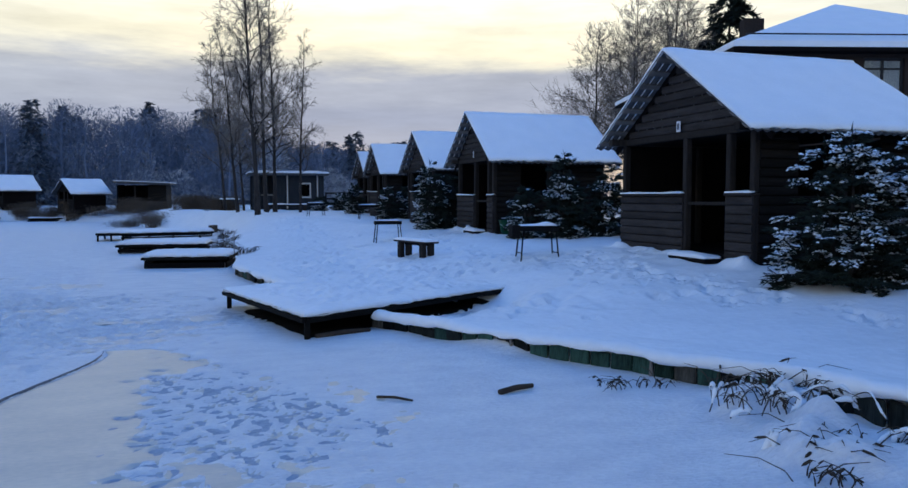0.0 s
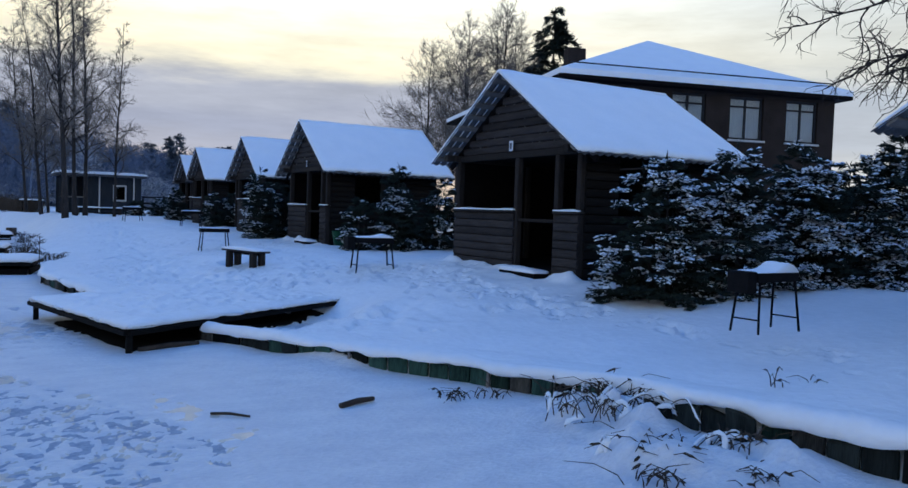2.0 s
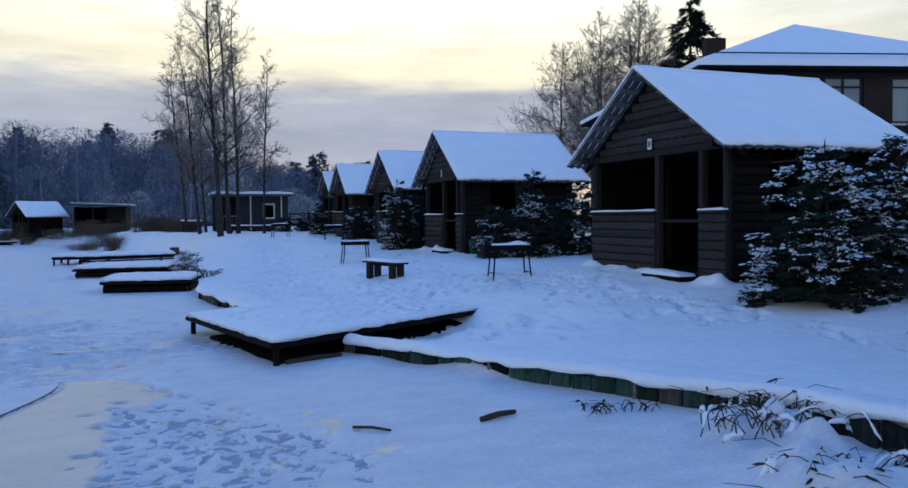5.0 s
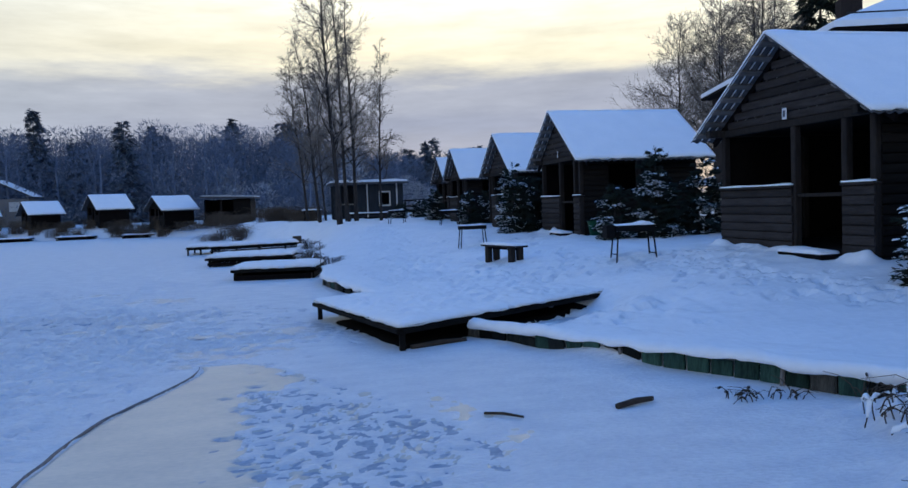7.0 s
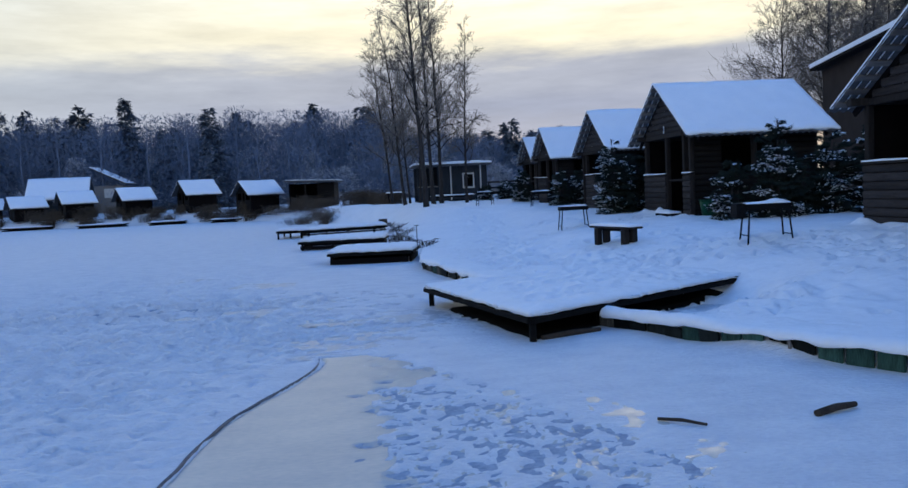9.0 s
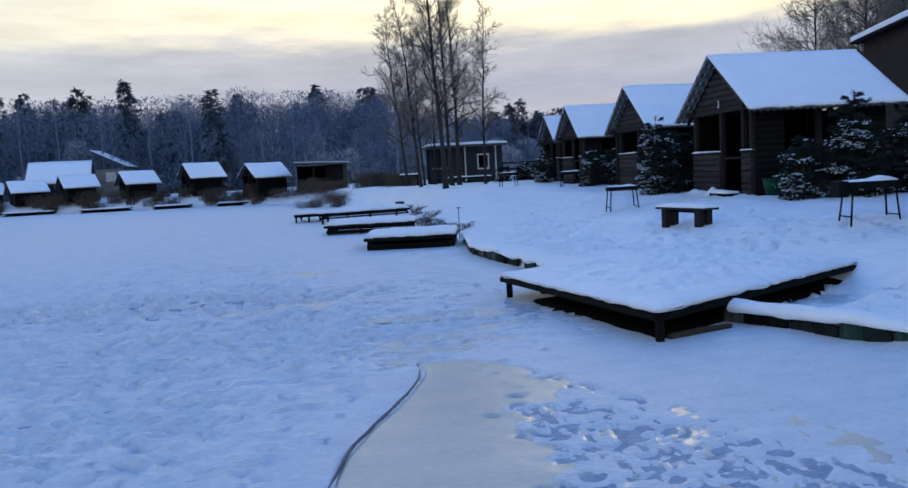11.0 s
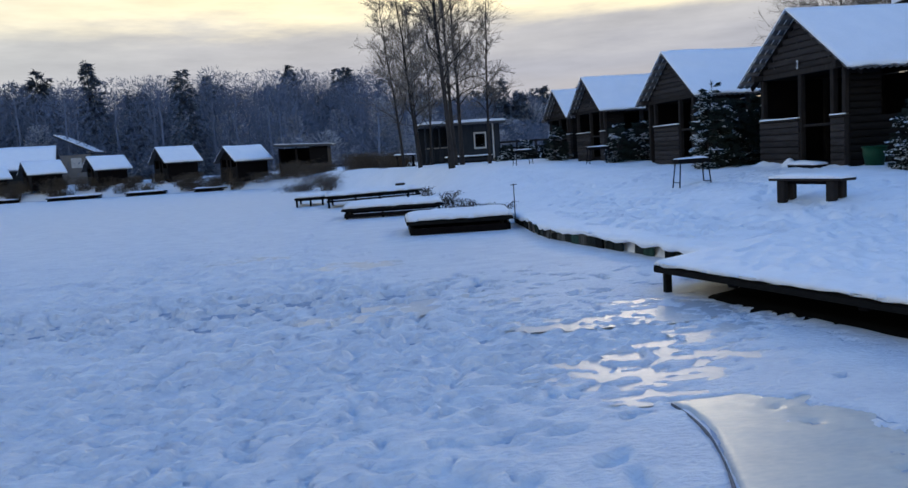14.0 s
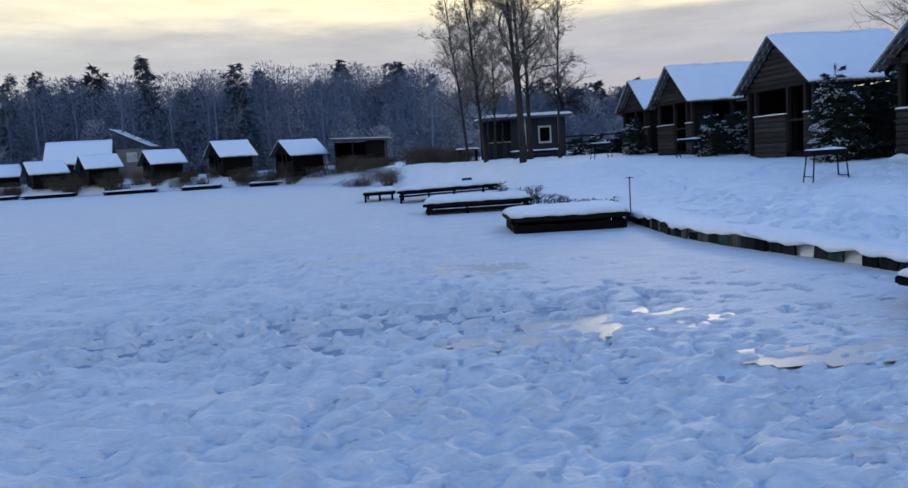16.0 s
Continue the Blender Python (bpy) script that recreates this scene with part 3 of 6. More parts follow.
def put_board(parent, m, length, height, thick, mat):
    ob = new("board", board_mesh(length, height, thick, mat))
    ob.parent = parent
    ob.matrix_basis = m
    return ob


def board_wall(parent, face, a, b, z0, z1, other, pitch=0.155, mat=None):
    """Stacked boards from a to b along the wall, between heights z0 and z1. face: 'front' lies at x=other, 'side' at y=other facing -y, 'far' facing +y, 'back' facing +x."""
    n = max(1, round((z1 - z0) / pitch))
    h = (z1 - z0) / n
    for k in range(n):
        z = z0 + k * h
        m = {"front": pose(other, a, z), "side": pose(b, other, z, 0, 0, 90), "far": pose(a, other, z, 0, 0, -90), "back": pose(other, b, z, 0, 0, 180)}[face]
        put_board(parent, m, b - a, h - 0.004, 0.034, mat or BOARD)


def slab_snow(x0, x1, y0, z0, y1, z1, thick, seed, wave=0.02, nx=40, ny=16):
    """A snow blanket on a slope from (y0, z0) to (y1, z1), with a ragged lower edge and soft thickness."""
    rng = np.random.RandomState(seed)
    vs, fs = [], []
    nrm = Vector((0, -(z1 - z0), y1 - y0)).normalized()
    if nrm.z < 0:
        nrm = -nrm
    us, ts = np.linspace(0, 1, nx), np.linspace(0, 1, ny)
    U, T = np.meshgrid(us, ts, indexing="ij")
    bumps = value_noise(U * (x1 - x0) + seed, T * 3 + seed, 0.8, seed) * 0.05 + value_noise(U * (x1 - x0), T * 3, 0.3, seed + 1) * 0.015
    ragged = rng.rand(nx) * wave
    for layer in (1, 0):
        for i in range(nx):
            for j in range(ny):
                edge = min(1.0, 6 * min(us[i], 1 - us[i], ts[j] + 0.06, (1 - ts[j]) + 0.12))
                h = (thick * (0.45 + 0.55 * math.sqrt(max(edge, 0))) + bumps[i, j]) if layer else -0.012
                t = ts[j] + (ragged[i] - wave if j == ny - 1 else 0)
                p = Vector((x0 + (x1 - x0) * us[i], y0 + (y1 - y0) * t, z0 + (z1 - z0) * t)) + nrm * (max(h, 0.022) if layer else h)
                vs.append(p)
    m = nx * ny
    for i in range(nx - 1):
        for j in range(ny - 1):
            a = i * ny + j
            fs.append((a, a + ny, a + ny + 1, a + 1))
            fs.append((m + a, m + a + 1, m + a + ny + 1, m + a + ny))
    ring = [i * ny for i in range(nx)] + [(nx - 1) * ny + j for j in range(1, ny)] + [i * ny + ny - 1 for i in range(nx - 2, -1, -1)] + [j for j in range(ny - 2, 0, -1)]
    for a, b in zip(ring, ring[1:] + ring[:1]):
        fs.append((a, b, m + b, m + a)[::-1])
    return vs, fs


def corrugated(x0, x1, y0, z0, y1, z1, waves):
    """A wavy sheet from the ridge (y0, z0) down to the eave (y1, z1); the waves run down the slope."""
    n = waves * 6 + 1
    vs, fs = [], []
    nrm = Vector((0, -(z1 - z0), y1 - y0)).normalized()
    nrm = -nrm if nrm.z < 0 else nrm
    for layer in (0.0, -0.012):
        for i in range(n):
            h = 0.02 * math.sin(2 * math.pi * i / 6) + layer
            for t in (0, 0.5, 1):
                vs.append(Vector((x0 + (x1 - x0) * i / (n - 1), y0 + (y1 - y0) * t, z0 + (z1 - z0) * t)) + nrm * h)
    m = n * 3
    for i in range(n - 1):
        for j in (0, 1):
            a = i * 3 + j
            fs += [(a, a + 3, a + 4, a + 1), (m + a, m + a + 1, m + a + 4, m + a + 3)]
        a = i * 3 + 2
        fs.append((a, a + 3, m + a + 3, m + a))
    for i in (0, n - 1):
        for j in (0, 1):
            a = i * 3 + j
            fs.append((a, a + 1, m + a + 1, m + a))
    return vs, fs


def hut(m, label, width, depth, base, hw, head, ridge, eave, span, front, back, bays, seed, sign=False, lining=None, side_open=True):
    """A timber picnic hut. Its front (towards -x) lies at local x=0, centred on y=0; heights are local.
    bays: (from, to) stretches of half wall on the front; front, back: roof overhangs; span: roof half-width."""
    h = thing("picnic_hut", m, label, "hut", "row of picnic huts")
    w = width / 2
    part("floor", boxed((0.02, -w + 0.02, base - 0.25), (depth - 0.02, w - 0.02, base + 0.06)), DARKWOOD, h)
    edges = sorted({-w + 0.06, w - 0.06, *[v for b in bays for v in b if abs(v) < w - 0.15]})
    for y in edges:
        part("post", boxed((-0.05, y - 0.06, base), (0.07, y + 0.06, head), 0.012), POST, h)
    for y in (-w + 0.06, w - 0.06):
        for x in (depth / 2, depth - 0.06):
            part("post", boxed((x - 0.06, y - 0.06, base), (x + 0.06, y + 0.06, head), 0.012), POST, h)
    for a, b in bays:
        board_wall(h, "front", a, b, base - 0.15, hw, -0.055)
        part("rail", boxed((-0.12, a - 0.02, hw), (0.06, b + 0.02, hw + 0.045)), POST, h)
        vs, fs = slab_snow(a, b, -0.11, hw + 0.047, 0.05, hw + 0.047, 0.02, seed + 3, 0.0, 12, 5)
        raw("rail_snow", [Vector((y, x, z)) for x, y, z in vs], [f[::-1] for f in fs], SNOW_ROOF, h, smooth=True)
    gap = [(b1[1], b2[0]) for b1, b2 in zip(sorted(bays), sorted(bays)[1:])]
    for a, b in gap:
        part("cross_rail", boxed((-0.01, a, hw - 0.16), (0.03, b, hw - 0.10)), POST, h)
    low = hw if side_open else head
    # near side in darkened boards: the shade under the eave is painted in
    board_wall(h, "side", 0.04, depth, base - 0.15, low, -w, mat=DARK_SIDING)
    # unseen far side boarded shut to keep light out of the hut
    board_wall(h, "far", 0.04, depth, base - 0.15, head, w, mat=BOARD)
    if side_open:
        board_wall(h, "side", depth * 0.70, depth, hw, head, -w, mat=DARK_SIDING)
        board_wall(h, "side", 0.04, 0.75, hw, head, -w, mat=DARK_SIDING)
    board_wall(h, "back", -w, w, base - 0.15, head, depth)
    # near-black linings and ceiling added inside: the interior's shade put into colour
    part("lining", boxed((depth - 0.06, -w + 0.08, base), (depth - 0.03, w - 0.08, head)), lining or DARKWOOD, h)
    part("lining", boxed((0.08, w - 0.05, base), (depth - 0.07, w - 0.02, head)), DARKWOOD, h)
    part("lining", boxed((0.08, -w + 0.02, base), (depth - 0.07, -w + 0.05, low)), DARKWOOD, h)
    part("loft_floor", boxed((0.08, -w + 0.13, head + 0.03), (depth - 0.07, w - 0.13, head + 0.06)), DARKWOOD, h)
    if lining:
        part("lining", boxed((0.3, w - 0.09, base), (depth - 0.07, w - 0.06, head)), lining, h)
    for y in (-w + 0.05, w - 0.05):
        part("wall_plate", boxed((-front + 0.06, y - 0.07, head), (depth + back - 0.06, y + 0.07, head + 0.13)), POST, h)
    part("header_beam", boxed((-0.06, -w + 0.125, head), (0.06, w - 0.125, head + 0.12)), POST, h)
    slope = (ridge - eave) / span
    # gable boards, shortened under the roof slope
    z, pitch = head + 0.12, 0.15
    while z < ridge - 0.22:
        half = min(w, (ridge - 0.10 - (z + pitch)) / slope)
        if half > 0.08:
            put_board(h, pose(-0.01, -half, z), 2 * half, pitch - 0.004, 0.03, BOARD)
            bm = boxed((depth - 0.03, -half, z), (depth + 0.01, half, z + pitch))
            part("board", bm, BOARD, h)
        z += pitch
    for s in (-1, 1):
        for x in (0.0, depth / 2, depth, depth + back - 0.03):
            bm = bmesh.new()
            beam(bm, (x, 0.0, ridge - 0.10), (x, s * (span - 0.03), eave - 0.10), 0.05, 0.11)
            part("rafter", bm, DARKWOOD, h)
        n = 8
        for k in range(n):
            t = (k + 0.5) / n
            y, z = s * span * t, ridge + (eave - ridge) * t - 0.032
            bm = boxed((-front - 0.01, -0.065, -0.02), (depth + back, 0.065, 0.014), 0.004, Matrix.Translation((0, y, z)) @ pose(0, 0, 0, -s * math.degrees(math.atan(slope))))
            part("purlin", bm, PALEWOOD, h)
        vs, fs = corrugated(-front - 0.03, depth + back + 0.03, 0, ridge, s * (span + 0.05), eave - 0.05 * slope, round((depth + front + back) / 0.16))
        roof = raw("roof", vs, fs if s > 0 else [f[::-1] for f in fs], ROOFSHEET, h)
        vs, fs = slab_snow(-front - 0.02, depth + back + 0.02, 0, ridge + 0.02, s * (span + 0.04), eave + 0.02 - 0.04 * slope, 0.055, seed + s + 1)
        raw("roof_snow", vs, fs if s > 0 else [f[::-1] for f in fs], SNOW_ROOF, roof, "blanket of snow", True)
    part("ridge_cap", boxed((-front - 0.03, -0.06, ridge - 0.02), (depth + back + 0.03, 0.06, ridge + 0.05), 0.02), SNOW_ROOF, h)
    if sign:
        plate = part("number_plate", boxed((-0.10, -0.065 * sign, head + 0.13), (-0.085, 0.055 * sign, head + 0.32)), WHITE, h, "small white plate on the gable")
        part("print", boxed((-0.104, -0.035 * sign, head + 0.17), (-0.1, 0.025 * sign, head + 0.28), 0), INK, plate)
    return h


HEAD = 2.05
BROWN = "weathered brown timber picnic hut, snow on its corrugated roof"


def hut_at(x, y, width, bays, seed, depth=3.35, base=0.79, ridge=4.40, eave=2.83, span=2.4, front=0.42, back=0.35, label=BROWN, **kw):
    m = pose(x, y, base)
    head = min(HEAD, ridge - (ridge - eave) / span * (width / 2 + 0.02) - 0.21 - base)
    return hut(m, label, width, depth, 0.0, 1.04, head, ridge - base, eave - base, span, front, back, bays, seed, **kw)


hut_at(9.2, 11.78, 4.06, [(-0.15, 2.03), (-2.03, -1.37)], 20, sign=True, ridge=4.38, depth=3.4, back=0.3,
       label="brown timber picnic hut with a white plate on its gable")
hut_at(9.2, 1.95, 4.06, [(-0.15, 2.03), (-2.03, -1.37)], 31, lining=OCHRE, ridge=4.30, eave=2.80, span=2.5, front=0.5, label="brown timber picnic hut with an ochre-lined inside, beside a conifer hedge")
hut_at(8.63, 21.45, 3.2, [(0.0, 1.6), (-1.6, -1.15)], 42, ridge=4.26, eave=2.78, span=2.1, front=0.34, depth=3.3, back=0.3, sign=0.45,
       label="brown timber picnic hut with a narrow front, snow on its roof")
hut_at(8.85, 28.55, 3.7, [(-0.5, 1.35), (-1.85, -1.4)], 53, base=0.95, ridge=4.27, eave=2.80, span=2.15, front=0.34, depth=3.0, back=0.3,
       label="brown timber picnic hut between young spruces, snow on its roof")
hut_at(8.85, 36.35, 3.4, [(0.0, 1.7), (-1.7, -1.2)], 64, base=1.0, ridge=4.30, eave=2.86, span=2.05, front=0.34, depth=3.0, back=0.3,
       label="brown timber picnic hut far along the row, snowy roof")
hut_at(9.25, 41.95, 3.4, [(0.0, 1.7), (-1.7, -1.2)], 75, base=1.05, ridge=4.26, eave=2.88, span=2.05, front=0.34, depth=3.0, back=0.3,
       label="brown timber picnic hut at the end of the row")


def hut_step(x, y, z, w):
    s = thing("hut_step", pose(x, y, z), "snow-capped wooden step before a hut doorway", "step", "hut steps")
    part("tread", boxed((-0.32, -w / 2, -0.05), (0.0, w / 2, 0.10)), DARKWOOD, s)
    part("riser", boxed((-0.27, -w / 2 + 0.04, -0.24), (-0.03, w / 2 - 0.04, -0.05)), DARKWOOD, s)
    vs, fs = slab_snow(-w / 2, w / 2, -0.33, 0.10, 0.0, 0.10, 0.06, 9, 0.0, 14, 7)
    raw("snow_cap", [Vector((y_, x_, z_)) for x_, y_, z_ in vs], [f[::-1] for f in fs], SNOW_ROOF, s, smooth=True)


hut_step(9.08, 10.97, 0.71, 1.08)
hut_step(8.52, 20.85, 0.76, 1.0)
hut_step(9.08, 1.2, 0.76, 1.0)


# ---- retaining wall of planks along the bank ----
def wall_rise(y):
    return float(1.05 + 0.62 * (1 - smoothstep(np.array(y), 2.5, 8.0)))


def bank_wall():
    wall = tagged(new("retaining_wall"), "low bank wall of dark mossy upright planks under a snow cap", "retaining wall", kind="structure")
    rng = random.Random(12)
    meshes = []
    for k in range(8):
        bm = bmesh.new()
        hgt, wd = 0.175 + 0.014 * (k % 4), 0.245 - 0.012 * (k % 3)
        box(bm, (-wd / 2, -0.022, -0.3), (wd / 2, 0.022, hgt), 0.012)
        for v in bm.verts:
            if v.co.z > 0:
                v.co.z += 0.025 * math.sin(7 * v.co.x + k)
                v.co.y += 0.006 * math.sin(20 * v.co.x + k)
        me = bpy.data.meshes.new("plank")
        bm.to_mesh(me)
        bm.free()
        me.materials.append((WETPLANK, MOSSPLANK, WETPLANK, GREYPLANK, WETPLANK, MOSSPLANK, WETPLANK, MOSSPLANK)[k])
        meshes.append(me)
    stake = bpy.data.meshes.new("stake")
    vs, fs = [], []
    tube(vs, fs, [(0, 0, -0.2), (0.006, 0, 0.08), (0, 0.004, 0.19)], [0.022, 0.02, 0.017], 6)
    stake.from_pydata(vs, [], fs)
    stake.materials.append(PALEWOOD)
    line = resample(SHORE[1:8], 0.255) + resample([(2.55, 13.4)] + SHORE[9:13], 0.255)
    for i, (p, d) in enumerate(line):
        if rng.random() < 0.06 and p.y > 13.5:
            continue
        mossy = 5.6 < p.y < 8.6
        ob = new("plank", meshes[rng.choice((1, 3, 5, 7, 7, 2)) if mossy else rng.choice((0, 0, 2, 3, 4, 6, 1))])
        ob.parent = wall
        out = Vector((-d.y, d.x, 0)) * rng.uniform(-0.012, 0.03)
        ob.matrix_basis = Matrix.Translation(p + out) @ Matrix.Rotation(math.atan2(d.y, d.x) + rng.gauss(0, 0.03), 4, "Z") @ pose(0, 0, rng.uniform(-0.06, 0.0), rng.gauss(0, 3.5), rng.gauss(0, 1.2)) @ Matrix.Diagonal((1, 1, wall_rise(p.y), 1))
        if rng.random() < 0.14:
            st = new("stake", stake)
            st.parent = wall
            st.matrix_basis = Matrix.Translation(p + Vector((-d.y, d.x, 0)) * 0.05 + d * 0.12) @ pose(0, 0, -0.02, rng.gauss(0, 3), rng.gauss(0, 3), rng.uniform(0, 180))
    # soft snow cap along the top
    prof = [(-0.06, 0.15), (-0.11, 0.18), (-0.09, 0.225), (0.0, 0.255), (0.14, 0.255), (0.32, 0.25), (0.55, 0.24), (0.8, 0.22)]
    m = len(prof)
    for run in (SHORE[1:8], [(2.55, 13.4)] + SHORE[9:13]):
        vs, fs = [], []
        fine = resample(run, 0.08)
        for k, (p, d) in enumerate(fine):
            acc = Vector()
            for q in range(-4, 5):
                acc += fine[min(max(k + q, 0), len(fine) - 1)][1]
            d = acc.normalized()
            inland = Vector((d.y, -d.x, 0))
            s = k * 0.08
            for j, (o, z) in enumerate(prof):
                calm = 1.0
                if o > 0.1:
                    at = p + inland * o
                    z, calm = min(z * wall_rise(p.y), ground_z(at.x, at.y) + 0.02 - 0.03 * (j == m - 1)), 0.3
                n1 = calm * (noise.noise((s * 0.9, j * 0.35, 1.0)) * 0.055 + noise.noise((s * 3.1, j * 0.6, 4.0)) * 0.03)
                lip = noise.noise((s * 2.2, 3.3, 0.0)) * 0.06 + noise.noise((s * 6.1, 7.3, 0.0)) * 0.025 if j < 2 else 0
                vs.append(p + inland * (o + (n1 if j < 3 else 0)) + Vector((0, 0, z * (wall_rise(p.y) if o < 0.1 else 1.0) + n1 + lip)))
        for k in range(len(fine) - 1):
            for j in range(m - 1):
                a = k * m + j
                fs.append((a, a + 1, a + m + 1, a + m))
        raw("snow_cap", vs, fs, SNOW, wall, "soft cap of snow", True)


bank_wall()


# ---- landing stages ----
def quad_point(c, u, v):
    a, b, d, e = [Vector((*p, 0)) for p in c]
    return a.lerp(b, u).lerp(e.lerp(d, u), v)


def snow_quad(c, top, thick, seed, prints=0, n=60):
    """Snow lying on a four-cornered deck with soft, uneven edges."""
    g = np.linspace(0, 1, n)
    U, V = np.meshgrid(g, g, indexing="ij")
    P = np.array([[quad_point(c, u, v)[:2] for v in g] for u in g])
    hgt = thick + 0.04 * value_noise(P[..., 0], P[..., 1], 0.9, seed) + 0.035 * value_noise(P[..., 0], P[..., 1], 0.28, seed + 1) + 0.02 * value_noise(P[..., 0], P[..., 1], 0.12, seed + 2)
    rng = random.Random(seed)
    base_h = hgt.copy()
    for _ in range(prints):
        px, py = quad_point(c, rng.uniform(0.08, 0.92), rng.uniform(0.1, 0.9))[:2]
        a = rng.gauss(1.2, 0.5)
        X, Y = P[..., 0] - px, P[..., 1] - py
        r = np.hypot((X * math.cos(a) + Y * math.sin(a)) / 0.17, (-X * math.sin(a) + Y * math.cos(a)) / 0.09)
        hgt = np.minimum(hgt + 0.004 * np.exp(-((r - 1.3) / 0.3) ** 2), base_h - 0.040 * (1 - smoothstep(r, 0.5, 1.1)) + 0.012)
    edge = np.minimum(np.minimum(U, 1 - U), np.minimum(V, 1 - V))
    hgt = np.maximum(hgt, 0.012) * (0.35 + 0.65 * np.sqrt(np.clip(edge * 14, 0, 1)))
    vs, fs = [], []
    ctr = P.reshape(-1, 2).mean(0)
    for i in range(n):
        for j in range(n):
            x, y = P[i, j]
            if edge[i, j] == 0:
                away = Vector((x - ctr[0], y - ctr[1])).normalized() * (0.02 + 0.05 * max(0, noise.noise((x * 3, y * 3, seed))))
                x, y = x + away.x, y + away.y
                vs.append((x, y, top + 0.35 * hgt[i, j] - 0.02 + 0.02 * noise.noise((x * 5, y * 5, 2.0))))
            else:
                vs.append((x, y, top + hgt[i, j]))
    ring = [i * n for i in range(n)] + [(n - 1) * n + j for j in range(1, n)] + [i * n + n - 1 for i in range(n - 2, -1, -1)] + [j for j in range(n - 2, 0, -1)]
    base = len(vs)
    for k in ring:
        vs.append((vs[k][0] * 0.985 + ctr[0] * 0.015, vs[k][1] * 0.985 + ctr[1] * 0.015, top + 0.003))
    for i in range(n - 1):
        for j in range(n - 1):
            a = i * n + j
            fs.append((a, a + n, a + n + 1, a + 1))
    for k in range(len(ring)):
        k2 = (k + 1) % len(ring)
        fs.append((ring[k], base + k, base + k2, ring[k2]))
    fs.append(tuple(base + k for k in range(len(ring))))
    return vs, fs


def landing(c, top, label, seed, planks=22, skirt=0.0, prints=0, posts=(), thick=0.045, name="landing_stage", group=""):
    """A plank deck on four corners c (in order), with edge beams, joists and posts."""
    st = thing(name, pose(0, 0, 0), label, "landing stage", group)
    q = [Vector((*p, 0)) for p in c]
    for k in range(planks):
        u0, u1 = (k + 0.02) / planks, (k + 0.96) / planks
        bm = bmesh.new()
        pts = [quad_point(c, u0, 0.0), quad_point(c, u1, 0.0), quad_point(c, u1, 1.0), quad_point(c, u0, 1.0)]
        lo = [bm.verts.new(p + Vector((0, 0, top - 0.035))) for p in pts]
        hi = [bm.verts.new(p + Vector((0, 0, top))) for p in pts]
        bm.faces.new(lo[::-1])
        bm.faces.new(hi)
        for i in range(4):
            bm.faces.new((lo[i], lo[(i + 1) % 4], hi[(i + 1) % 4], hi[i]))
        bmesh.ops.recalc_face_normals(bm, faces=bm.faces)
        part("plank", bm, PIER, st)
    for i in range(4):
        a, b = q[i], q[(i + 1) % 4]
        d = (b - a).normalized()
        bm = bmesh.new()
        beam(bm, a + d * 0.03 + Vector((0, 0, top - 0.062)), b - d * 0.03 + Vector((0, 0, top - 0.062)), 0.06, 0.055)
        part("edge_beam", bm, PIER, st)
        if skirt:
            bm = bmesh.new()
            inn = (sum(q, Vector()) / 4 - (a + b) / 2).normalized() * 0.06
            beam(bm, a + d * 0.1 + inn + Vector((0, 0, top - 0.16 - skirt / 2)), b - d * 0.1 + inn + Vector((0, 0, top - 0.16 - skirt / 2)), 0.05, skirt)
            part("skirt_board", bm, DARKWOOD, st)
    for v in (0.3, 0.7):
        bm = bmesh.new()
        beam(bm, quad_point(c, 0.02, v) + Vector((0, 0, top - 0.09)), quad_point(c, 0.98, v) + Vector((0, 0, top - 0.09)), 0.08, 0.11)
        part("joist", bm, DARKWOOD, st)
    for u, v in posts:
        p = quad_point(c, u, v)
        part("post", boxed((p.x - 0.037, p.y - 0.037, -0.15), (p.x + 0.037, p.y + 0.037, top - 0.036), 0.01), PIER, st)
    vs, fs = snow_quad(c, top + 0.002, thick, seed, prints, 110 if prints else 40)
    raw("deck_snow", vs, fs, SNOW, st, "trodden snow", True)
    return st


landing([(2.2, 9.36), (5.9, 11.75), (5.0, 15.0), (1.28, 12.75)], 0.30, "broad plank landing stage on posts, covered with trodden snow", 5, planks=26,
        prints=230, posts=[(0.013, 0.014), (0.014, 0.955), (0.3, 0.06), (0.34, 0.5), (0.3, 0.9)], thick=0.05)
def shade_sheet():
    """Bare ground in the dry space under the landing stage, shade painted in near-black."""
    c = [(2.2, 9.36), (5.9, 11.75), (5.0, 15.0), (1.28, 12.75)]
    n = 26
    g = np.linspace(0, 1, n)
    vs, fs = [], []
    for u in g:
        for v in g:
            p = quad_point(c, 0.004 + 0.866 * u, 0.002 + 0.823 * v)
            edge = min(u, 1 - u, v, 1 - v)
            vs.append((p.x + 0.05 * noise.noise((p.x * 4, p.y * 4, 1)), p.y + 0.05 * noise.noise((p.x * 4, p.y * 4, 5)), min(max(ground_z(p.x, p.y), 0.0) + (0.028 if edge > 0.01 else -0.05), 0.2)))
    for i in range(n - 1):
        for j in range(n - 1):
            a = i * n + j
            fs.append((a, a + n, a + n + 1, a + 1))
    tagged(raw("ground_mud", vs, fs, SHADED_GROUND, smooth=True), "near-black sheet for bare ground and shade under a landing stage", "ground", kind="structure")


